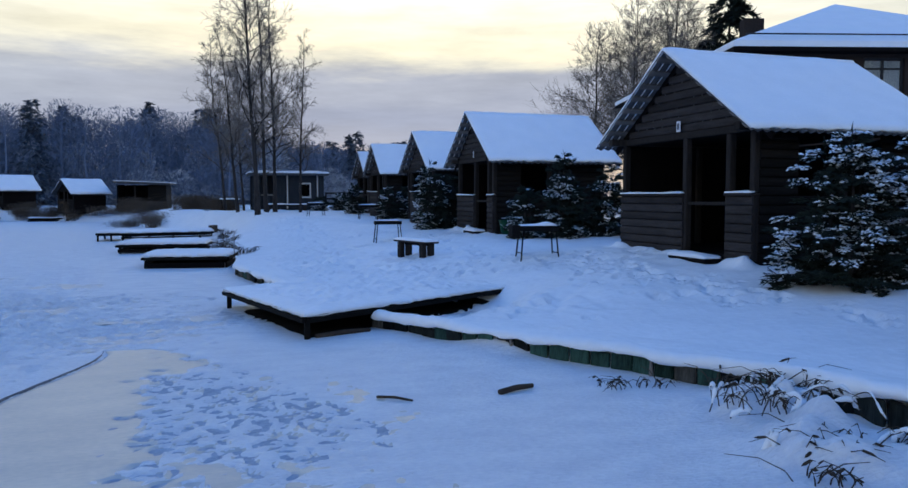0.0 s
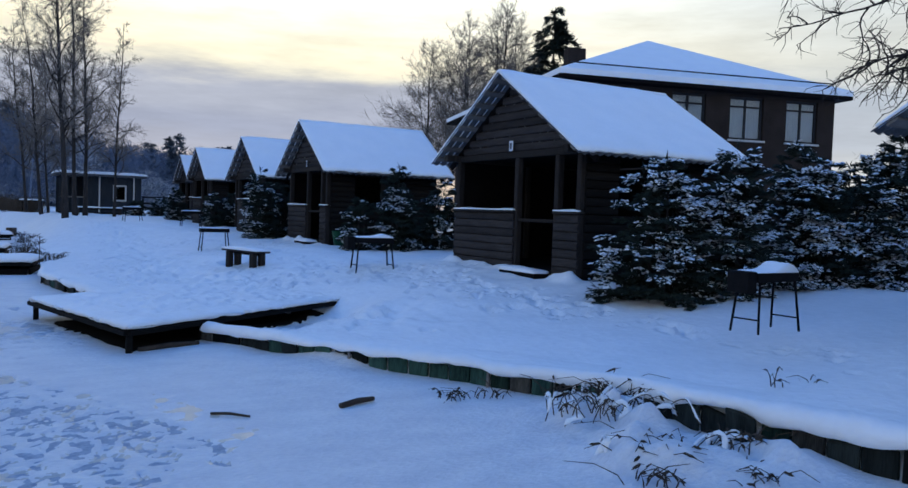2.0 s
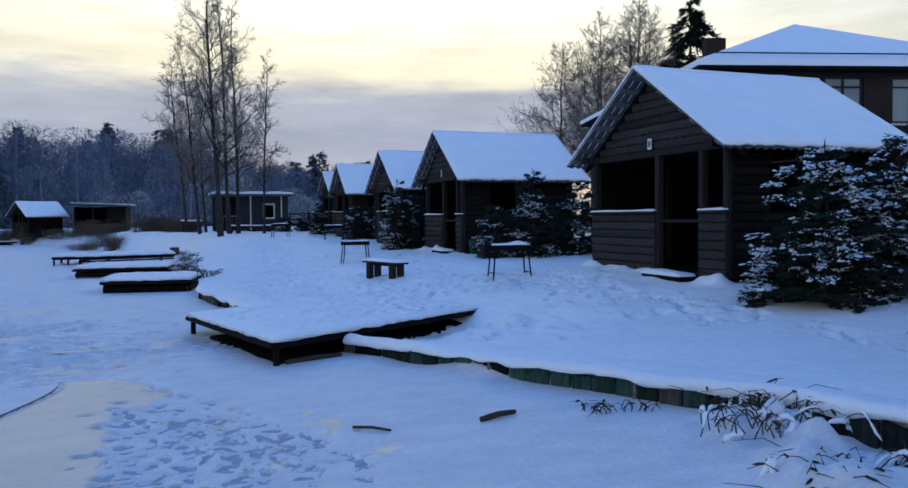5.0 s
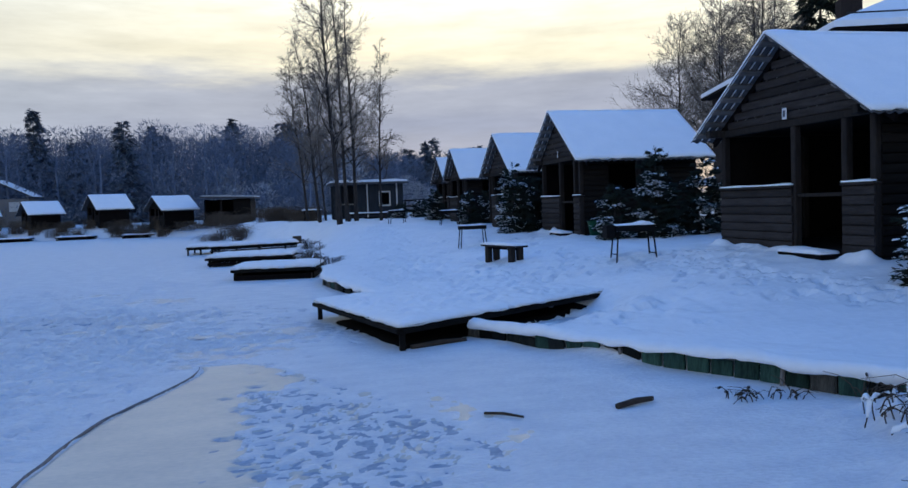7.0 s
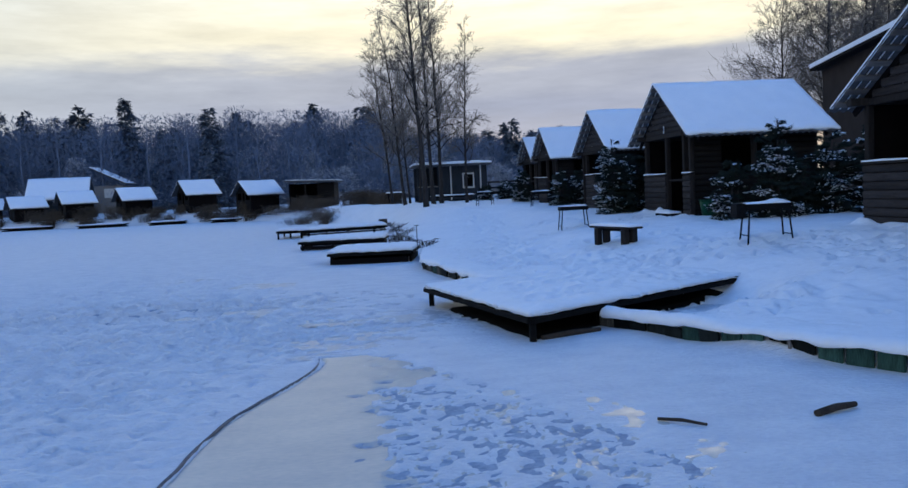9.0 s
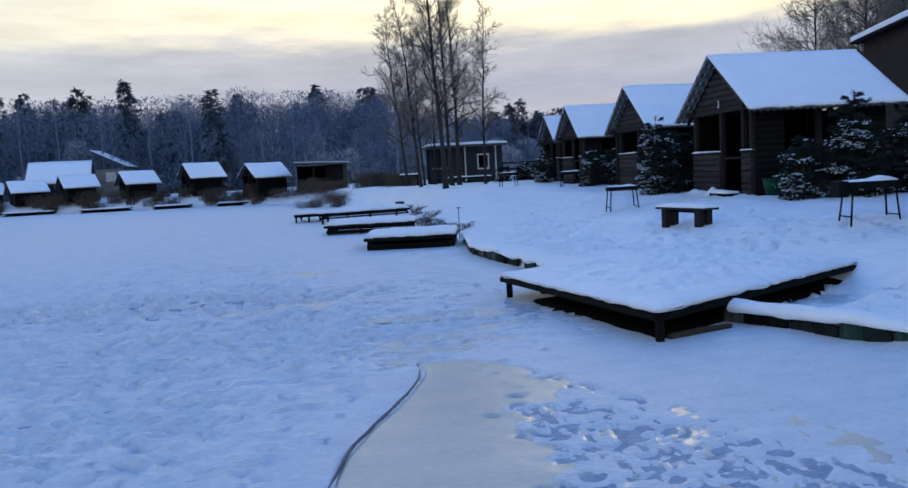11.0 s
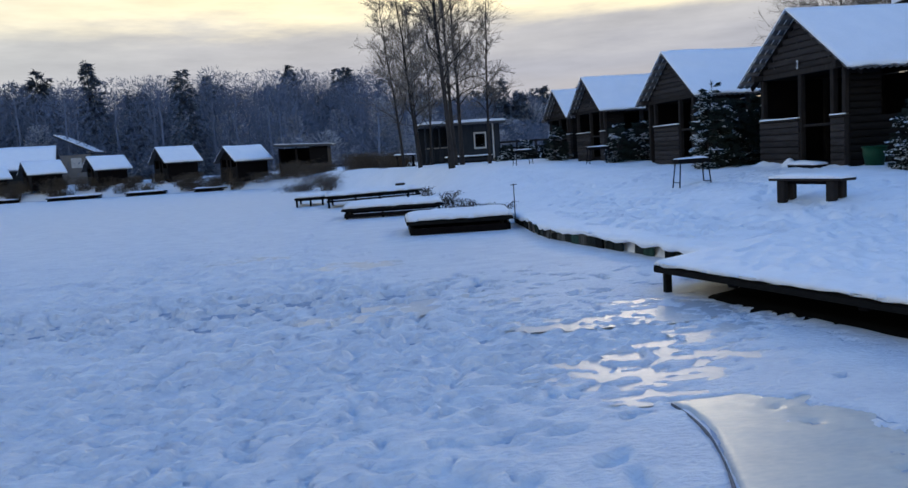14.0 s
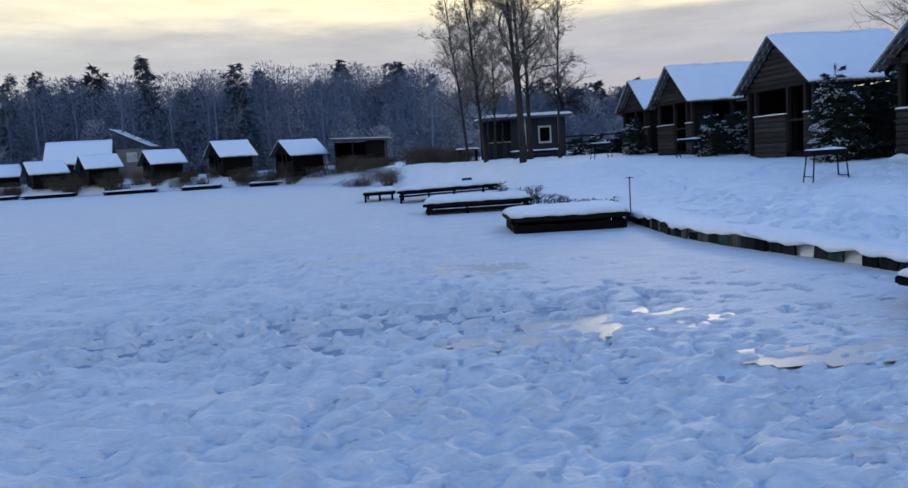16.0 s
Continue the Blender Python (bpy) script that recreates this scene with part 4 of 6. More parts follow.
shade_sheet()
landing([(-0.52, 20.55), (1.55, 20.3), (1.85, 22.1), (-0.4, 22.2)], 0.30, "low snowy plank pier with a dark boarded skirt", 6, planks=12, skirt=0.16,
        posts=[(0.04, 0.06), (0.04, 0.94), (0.9, 0.06)], thick=0.10, name="pier", group="row of piers")
landing([(-1.71, 26.3), (1.0, 26.2), (1.2, 28.0), (-1.5, 28.1)], 0.30, "long snowy plank pier on short posts", 7, planks=16, skirt=0.10,
        posts=[(0.04, 0.06), (0.04, 0.94), (0.4, 0.06)], thick=0.10, name="pier", group="row of piers")
landing([(-2.15, 32.0), (1.3, 33.2), (1.3, 35.0), (-2.0, 33.9)], 0.42, "raised snowy plank pier on thin posts", 8, planks=14, skirt=0.06,
        posts=[(0.03, 0.06), (0.03, 0.94), (0.3, 0.06), (0.55, 0.06), (0.85, 0.06)], thick=0.09, name="pier", group="row of piers")
landing([(-3.25, 34.2), (-2.15, 34.4), (-2.1, 36.2), (-3.15, 36.0)], 0.34, "small snowy plank pier on short posts", 9, planks=6,
        posts=[(0.05, 0.06), (0.05, 0.94), (0.9, 0.06), (0.5, 0.06)], thick=0.09, name="pier", group="row of piers")
for k, (x, y, w) in enumerate(((-33.5, 70.2, 3.2), (-29, 68.6, 3.6), (-22.2, 66.0, 3.4), (-16.6, 65.3, 2.6), (-11.6, 64.2, 2.4))):
    landing([(x, y), (x + w, y + 0.5), (x + w, y + 2.0), (x, y + 1.5)], 0.26, "small dark floating pier at the far shore, dusted with snow", 30 + k, planks=5, skirt=0.12,
            thick=0.07, name="pier", group="far shore piers")


# ---- bench, grills, small things on the bank ----
def bench(m, label, length=1.5):
    b = thing("bench", m, label, "bench", "benches on the bank")
    for y in (-0.09, 0.09):
        part("seat_plank", boxed((-length / 2, y - 0.085, 0.275), (length / 2, y + 0.085, 0.315), 0.01), POST, b)
    for x in (-length / 2 + 0.22, length / 2 - 0.22):
        for y in (-0.10, 0.10):
            part("leg", boxed((x - 0.07, y - 0.06, -0.08), (x + 0.07, y + 0.06, 0.275), 0.015), POST, b)
    part("stretcher", boxed((-length / 2 + 0.2, -0.03, 0.215), (length / 2 - 0.2, 0.03, 0.275)), DARKWOOD, b)
    vs, fs = slab_snow(-length / 2, length / 2, -0.17, 0.327, 0.17, 0.327, 0.05, 4, 0.0, 24, 9)
    raw("snow_cap", vs, fs, SNOW_ROOF, b, "cap of snow", True)
    return b


bench(pose(5.44, 16.30, 0.53, 0, 0, 107), "short plank bench on block legs with a snow cap", 1.36)
bench(pose(5.6, 47.0, ground_z(5.6, 47) + 0.12, 0, 0, 5), "long low bench under snow before a pavilion", 2.6)


def grill(m, label, heap=1.0, screen=False):
    g = thing("charcoal_grill", m @ Matrix.Diagonal((0.9, 0.9, 0.86, 1)), label, "grill", "charcoal grills")
    bm = bmesh.new()
    for lo, hi in (((-0.42, -0.17, 0.58), (0.42, -0.155, 0.70)), ((-0.42, 0.155, 0.58), (0.42, 0.17, 0.70)), ((-0.42, -0.155, 0.58), (-0.405, 0.155, 0.70)),
                   ((0.405, -0.155, 0.58), (0.42, 0.155, 0.70)), ((-0.405, -0.155, 0.58), (0.405, 0.155, 0.595))):
        box(bm, lo, hi, 0.004)
    part("firebox", bm, IRON, g)
    for x, dx in ((-0.36, -0.06), (0.36, 0.06)):
        for y, dy in ((-0.15, -0.05), (0.15, 0.05)):
            bm = bmesh.new()
            beam(bm, (x, y, 0.60), (x + dx, y + dy, -0.08), 0.028)
            part("leg", bm, IRON, g)
        bm = bmesh.new()
        beam(bm, (x + dx * 0.75, -0.185, 0.10), (x + dx * 0.75, 0.185, 0.10), 0.02)
        part("crossbar", bm, IRON, g)
    if screen:
        part("wind_screen", boxed((-0.60, -0.16, 0.44), (-0.43, 0.15, 0.72)), IRON, g)
    if heap:
        vs, fs = slab_snow(-0.41, 0.41, -0.165, 0.66, 0.165, 0.66, 0.05, 14, 0.0, 20, 9)
        vs = [Vector((v.x, v.y, v.z + (0.13 * heap * math.exp(-((v.x - 0.22) / 0.17) ** 2) if v.z > 0.68 else 0))) for v in vs]
        raw("snow_cap", vs, fs, SNOW_ROOF, g, "heap of snow", True)
    return g


grill(pose(8.42, 5.47, 0.64, 0, 0, 4), "black iron charcoal grill with a snow heap before a hedge", 0.9, True)
grill(pose(7.08, 13.36, 0.66, 0, 0, -5), "black iron charcoal grill with snow, beside a young spruce", 0.5, True)
grill(pose(5.98, 21.5, ground_z(5.98, 21.5), 0, 0, 0), "black iron charcoal grill with a thin snow cover", 0.25)
grill(pose(7.4, 31.6, ground_z(7.4, 31.6), 0, 0, 0), "black iron charcoal grill on the far bank", 0.25)
grill(pose(5.9, 36.4, ground_z(5.9, 36.4), 0, 0, 10), "black iron charcoal grill near the bare trees", 0.25)


def tub(x, y):
    t = thing("plastic_tub", pose(x, y, ground_z(x, y) - 0.02), "green plastic tub standing in the snow beside a hut", "tub")
    bm = bmesh.new()
    bmesh.ops.create_cone(bm, cap_ends=False, segments=20, radius1=0.17, radius2=0.23, depth=0.38, matrix=Matrix.Translation((0, 0, 0.19)))
    bmesh.ops.solidify(bm, geom=bm.faces[:], thickness=0.012)
    part("shell", bm, GREEN, t, smooth=True)
    vs, fs = [], []
    ring = [(0.235 * math.cos(a), 0.235 * math.sin(a), 0.38) for a in np.linspace(0, 2 * math.pi, 25)]
    tube(vs, fs, ring, [0.014] * 25, 6)
    raw("rim", vs, fs, GREEN, t)


tub(8.75, 19.2)


def marker_post(x, y):
    s = thing("marker_post", pose(x, y, 0.33), "thin stake with a small crosspiece at the pier head", "post")
    part("stake", boxed((-0.009, -0.009, -0.2), (0.009, 0.009, 0.56), 0.002), STALK, s)
    part("crosspiece", boxed((-0.07, -0.026, 0.535), (0.07, -0.014, 0.55), 0.003), STALK, s)


marker_post(1.72, 20.75)


def stick(name, a, b, r, label):
    a, b = Vector(a), Vector(b)
    vs, fs = [], []
    mid = a.lerp(b, 0.5) + Vector((0, 0, 0.012))
    tube(vs, fs, [a, mid, b], [r, r * 1.1, r * 0.8], 7)
    tagged(raw(name, vs, fs, STALK), label, "stick")


stick("stick", (3.55, 6.06, 0.03), (3.93, 6.19, 0.035), 0.026, "short dark log lying on the snowy ice")
stick("stick", (2.47, 6.29, 0.012), (2.74, 6.06, 0.015), 0.012, "thin dark stick frozen into the ice")
stick("plank_offcut", (2.35, 9.5, 0.02), (3.1, 9.75, 0.03), 0.03, "dark plank lying on the ice under the landing stage")


# ---- bare trees and conifers ----
def bare_tree(x, y, z, height, r, seed, label, lean=(0, 0), limbs=34, spread=0.30, first=0.28, up=0.75, name="bare_tree", twigs=6, curl=0.16, limb=0.32):
    """A leafless tree: tapering trunk, forked limbs, many fine twigs."""
    rng = random.Random(seed)
    t = thing(name, pose(x, y, z - 0.1), label, "tree", "bare trees")
    n = 10
    trunk = []
    for k in range(n + 1):
        s = k / n
        trunk.append(Vector((lean[0] * s * height + 0.012 * height * s * math.sin(seed * 2.3 + 5.5 * s) + rng.gauss(0, 0.004) * height * s, lean[1] * s * height + 0.012 * height * s * math.cos(seed * 1.7 + 5 * s), s * height)))
    vs, fs = [], []
    tube(vs, fs, trunk, [r * (1.25 if k == 0 else 1) * (1 - 0.96 * (k / n) ** 0.8) + 0.006 for k in range(n + 1)], 9)
    raw("trunk", vs, fs, BARK, t, smooth=True)
    vs, fs, tv, tf = [], [], [], []

    def wander(p, d, length, n, bend):
        pts = [p]
        for _ in range(n):
            d = (d + Vector((rng.gauss(0, bend), rng.gauss(0, bend), rng.gauss(0.05, bend)))).normalized()
            p = p + d * (length / n)
            pts.append(p)
        return pts

    for i in range(limbs):
        s = first + (0.97 - first) * (i + rng.random()) / limbs
        k = min(int(s * n), n - 1)
        p = trunk[k].lerp(trunk[k + 1], s * n - k)
        a = i * 2.4 + rng.gauss(0, 0.5)
        ln = height * spread * (1.05 - s) * rng.uniform(0.6, 1.25) + 0.25
        d = Vector((math.cos(a), math.sin(a), up * rng.uniform(0.5, 1.4))).normalized()
        pts = wander(p, d, ln, 5, curl)
        rr = max(r * limb * (1.1 - s), 0.009)
        tube(vs, fs, pts, [rr * (1 - 0.15 * q) + 0.003 for q in range(6)], 5)
        for q in range(2 + int(twigs * min(1.0, ln / 1.7))):
            f = rng.uniform(0.2, 1.0) * 4.99
            p2 = pts[int(f)].lerp(pts[int(f) + 1], f % 1)
            d2 = ((pts[int(f) + 1] - pts[int(f)]).normalized() + Vector((rng.gauss(0, 0.6), rng.gauss(0, 0.6), rng.gauss(0.15, 0.45)))).normalized()
            pts2 = wander(p2, d2, max(0.3, ln * rng.uniform(0.22, 0.5)), 3, curl * 1.3)
            tube(tv, tf, pts2, [0.009, 0.007, 0.006, 0.004], 3)
            for _ in range(5):
                g = rng.uniform(0.2, 1.0) * 2.99
                p3 = pts2[int(g)].lerp(pts2[int(g) + 1], g % 1)
                d3 = (d2 + Vector((rng.gauss(0, 0.7), rng.gauss(0, 0.7), rng.gauss(0.0, 0.5)))).normalized()
                pts3 = wander(p3, d3, ln * rng.uniform(0.10, 0.24) + 0.06, 2, curl)
                tube(tv, tf, pts3, [0.006, 0.005, 0.003], 3)
    tagged(raw("branchwork", vs, fs, BARK, t, smooth=True), kind="stuff")
    tagged(raw("crown", tv, tf, TWIG, t, "frosted fine twigs"), kind="stuff")
    return t


def needle_cloud(h, radius, n, seed, size=0.35):
    """Triangles of drooping needle sprays grouped in boughs round a trunk at the origin."""
    rng = np.random.RandomState(seed)
    boughs = max(30, int(h * 16))
    bs = np.sort(0.06 + 0.93 * rng.rand(boughs) ** 1.15)
    ba, bl = rng.rand(boughs) * 6.283, 0.62 + 0.55 * rng.rand(boughs)
    k = rng.randint(0, boughs, n)
    s, f = bs[k], np.sqrt(rng.rand(n))
    rad = (radius * (1 - s) ** 0.72 + 0.10) * bl[k]
    a = ba[k] + rng.normal(0, 0.20, n) * (1.3 - f)
    r = f * rad
    p = np.stack([r * np.cos(a), r * np.sin(a), h * s - 0.30 * rad * f * f + 0.06 * rad + rng.normal(0, 0.05, n)], -1)
    da = a + rng.normal(0, 0.7, n)
    ln = size * (0.5 + rng.rand(n)) * (0.6 + 0.4 * np.minimum(1, rad))
    d = np.stack([np.cos(da), np.sin(da), -0.25 + rng.normal(0, 0.35, n)], -1) * ln[:, None]
    e = np.stack([-np.sin(da), np.cos(da), rng.normal(0, 0.5, n)], -1) * (ln * 0.24)[:, None]
    return np.stack([p, p + d, p + d * 0.35 + e], 1).reshape(-1, 3)


def triangles(name, verts, mat, parent=None, label=""):
    """A mesh of loose triangles from an array of corners."""
    me = bpy.data.meshes.new(name)
    n = len(verts)
    me.vertices.add(n)
    me.vertices.foreach_set("co", np.ascontiguousarray(verts, dtype=np.float32).ravel())
    me.loops.add(n)
    me.loops.foreach_set("vertex_index", np.arange(n, dtype=np.int32))
    me.polygons.add(n // 3)
    me.polygons.foreach_set("loop_start", np.arange(0, n, 3, dtype=np.int32))
    me.update(calc_edges=True)
    me.validate()
    me.materials.append(mat)
    ob = new(name, me)
    if parent:
        ob.parent = parent
    if label:
        ob["label"] = label
    return tagged(ob, kind="stuff")


def spruce(x, y, z, height, radius, seed, label, group="", name="spruce_tree", mat=None, count=9000, size=0.35):
    """A conifer: trunk and drooping boughs of needle sprays."""
    t = thing(name, pose(x, y, z - 0.1), label, "tree", group)
    vs, fs = [], []
    tube(vs, fs, [(0, 0, 0), (0, 0, height * 0.5), (0, 0, height)], [height * 0.017, height * 0.010, 0.012], 7)
    raw("trunk", vs, fs, BARK, t)
    triangles("crown", needle_cloud(height, radius, count, seed, size), mat or NEEDLE, t)
    return t


def conifer_bush(x, y, w, dpt, h, seed, label, snow=0.30, name="conifer_bush"):
    """A bushy young conifer: uneven, many overlapping drooping sprays, snow caught on the outer ones."""
    rng = random.Random(seed)
    t = thing(name, pose(x, y, ground_z(x, y) - 0.05), label, "bush", "conifer bushes by the huts")
    vs, fs = [], []
    for k in range(4):
        a = k * 1.7 + rng.random()
        tube(vs, fs, [(0.1 * math.cos(a), 0.1 * math.sin(a), 0), (0.25 * w * math.cos(a), 0.25 * dpt * math.sin(a), h * 0.45), (0.2 * w * math.cos(a), 0.2 * dpt * math.sin(a), h * 0.85)], [0.045, 0.03, 0.01], 6)
    tagged(raw("stem_fork", vs, fs, BARK, t), kind="stuff")
    # leaders: the crown is a group of tapering tops
    tops = [(0, 0, 1.0)] + [(rng.uniform(-0.5, 0.5), rng.uniform(-0.5, 0.5), rng.uniform(0.70, 0.95)) for _ in range(4)]
    nv, nf, sv, sf = [], [], [], []
    up = Vector((0, 0, 1))
    for k in range(int(185 * w * h)):
        tx, ty, th = tops[k % 5]
        s = rng.random() ** 1.35
        a = rng.random() * 2 * math.pi
        reach = (0.74 * (1 - s) ** 0.42 * (0.85 + 0.2 * min(1, s * 4)) + 0.06) * rng.uniform(0.6, 1.10)
        root = Vector((tx * 0.55 * w, ty * 0.55 * dpt, h * th * s + 0.03))
        out = Vector((math.cos(a) * w, math.sin(a) * dpt, 0)) * reach
        rise, sag = rng.uniform(0.05, 0.28) * reach + 0.10 * s, rng.uniform(0.10, 0.30) * reach
        d = out.normalized()
        side = Vector((-d.y, d.x, 0))
        snowy = noise.noise(Vector((root.x * 1.6 + out.x + seed, root.y * 1.6 + out.y, root.z * 2.2))) + rng.gauss(0, 0.12)
        for q in range(22):
            f = 0.25 + 0.75 * math.sqrt(rng.random())
            p = root + out * f + up * (rise * f - sag * f * f)
            fan = rng.choice((-1, 1)) * rng.uniform(0.2, 1.0)
            dirn = (d * 0.8 + side * fan * 0.9 + up * rng.gauss(-0.05, 0.22)).normalized()
            ln = rng.uniform(0.10, 0.24) * (1.15 - 0.4 * f)
            across = dirn.cross(up).normalized()
            for g in (-1, 0, 1):
                e = p + dirn * ln * (0.35 if g else 0.0)
                t2 = e + (dirn * 0.8 + across * (0.7 * g) + up * rng.gauss(0, 0.12)).normalized() * ln * (0.6 if g else 1.0)
                wd = across * rng.uniform(0.016, 0.030) + up * rng.gauss(0, 0.008)
                b = len(nv)
                nv.extend((e - wd, e + wd, t2, e.lerp(t2, 0.5) + up * 0.012))
                nf.extend(((b, b + 3, b + 2), (b + 1, b + 2, b + 3)))
            if f > 0.62 and snowy > 0.30 - snow and rng.random() < 0.10 + 1.15 * max(0.0, snowy + snow - 0.30):
                for _ in range(4):
                    c, r = len(sv), rng.uniform(0.007, 0.026) * (0.75 + 0.7 * snow)
                    ctr = p + dirn * ln * rng.uniform(-0.1, 1.0) + across * rng.gauss(0, 0.035) + up * rng.uniform(0.006, 0.028)
                    ring = [ctr + (dirn * math.cos(u) * rng.uniform(0.9, 2.4) + across * math.sin(u) * rng.uniform(0.6, 1.6)) * r - up * r * rng.uniform(0.0, 0.7) for u in (0, 1.26, 2.51, 3.77, 5.03)]
                    sv.extend(ring + [ctr + up * r * rng.uniform(0.4, 0.9)])
                    for g in range(5):
                        sf.append((c + g, c + (g + 1) % 5, c + 5))
    # thin leaders standing out of the top
    for tx, ty, th in tops:
        for q in range(14):
            z = h * th * rng.uniform(0.86, 1.07)
            a = rng.random() * 2 * math.pi
            p = Vector((tx * 0.55 * w, ty * 0.55 * dpt, z))
            t2 = p + Vector((math.cos(a), math.sin(a), rng.uniform(0.4, 1.6))).normalized() * rng.uniform(0.08, 0.2)
            wd = Vector((-math.sin(a), math.cos(a), 0.2)) * 0.014
            b = len(nv)
            nv.extend((p - wd, p + wd, t2))
            nf.append((b, b + 1, b + 2))
    tagged(raw("foliage", nv, nf, NEEDLE, t), kind="stuff")
    tagged(raw("foliage_snow", sv, sf, SNOW_ROOF, t, "snow caught on the twigs", True), kind="stuff")
    return t


BUSH = "dark green conifer bush dusted with snow beside a picnic hut"
for k, (x, y, w, d, h) in enumerate(((9.35, 8.05, 0.95, 0.9, 2.0), (10.5, 7.75, 1.0, 0.9, 2.15), (11.75, 7.55, 1.05, 0.9, 2.1), (13.0, 7.5, 1.0, 0.9, 2.05), (14.3, 7.5, 1.05, 0.9, 2.5), (15.7, 7.6, 1.1, 0.9, 2.1))):
    conifer_bush(x, y, w, d, h, 100 + k, "tall dark conifer bush in a hedge, its twigs caked with snow", 0.42)
for k, (x, y, w, d, h) in enumerate(((9.6, 17.5, 0.75, 0.8, 2.0), (10.7, 17.3, 0.85, 0.8, 1.7), (8.75, 18.0, 0.5, 0.5, 1.25), (11.8, 17.2, 0.8, 0.8, 2.3), (8.1, 24.6, 0.8, 0.8, 2.1), (8.9, 25.0, 0.8, 0.7, 1.75), (9.8, 24.8, 0.9, 0.8, 2.0),
                                     (8.3, 32.0, 0.55, 0.6, 1.3), (9.3, 32.3, 0.8, 0.7, 1.5), (8.2, 39.2, 0.6, 0.6, 1.5), (7.4, 45.3, 0.7, 0.7, 0.8), (8.6, 46.0, 0.8, 0.8, 1.0), (10.0, 46.2, 0.9, 0.8, 1.1))):
    conifer_bush(x, y, w, d, h, 130 + k, BUSH, 0.26)

FROSTY = "tall bare tree with frosted twigs on the lake bank"
for x, y, hgt, r, sd, lean, limbs, wide in ((3.46, 39.5, 15.5, 0.125, 1, (-0.036, 0), 44, 0.21), (4.05, 42.0, 13.6, 0.11, 2, (-0.030, 0), 38, 0.17), (4.62, 43.5, 12.6, 0.11, 3, (-0.012, 0), 36, 0.18), (5.95, 43.2, 9.9, 0.075, 4, (0.022, 0), 26, 0.20),
                                            (2.72, 45, 10.8, 0.09, 5, (-0.085, 0), 36, 0.22), (2.1, 47, 10.2, 0.08, 6, (-0.078, 0), 34, 0.24), (3.2, 48.5, 9.6, 0.07, 7, (-0.05, 0), 30, 0.24), (3.9, 49.5, 9.0, 0.07, 8, (0.01, 0), 28, 0.22)):
    bare_tree(x, y, ground_z(x, y), hgt, r, sd, FROSTY, lean, limbs + 12, spread=wide, up=1.15, twigs=14, curl=0.24, first=0.22)
for x, y, hgt, r, sd in ((21.0, 34, 9.8, 0.11, 21), (22.4, 36, 11.4, 0.13, 22), (24.6, 36, 12.8, 0.15, 23), (26.0, 37, 12.2, 0.13, 24), (20.6, 37, 10.0, 0.10, 25), (23.4, 35, 11.2, 0.11, 26)):
    bare_tree(x, y, ground_z(x, y), hgt, r, sd, "bare birch with fine golden-grey twigs behind the huts", (0.01, 0), 70, spread=0.42, up=0.7, first=0.2, twigs=9, curl=0.22)
spruce(26.9, 34.5, ground_z(26.9, 34.5), 12.3, 3.9, 41, "tall dark spruce beside bare birches behind the huts", count=24000)


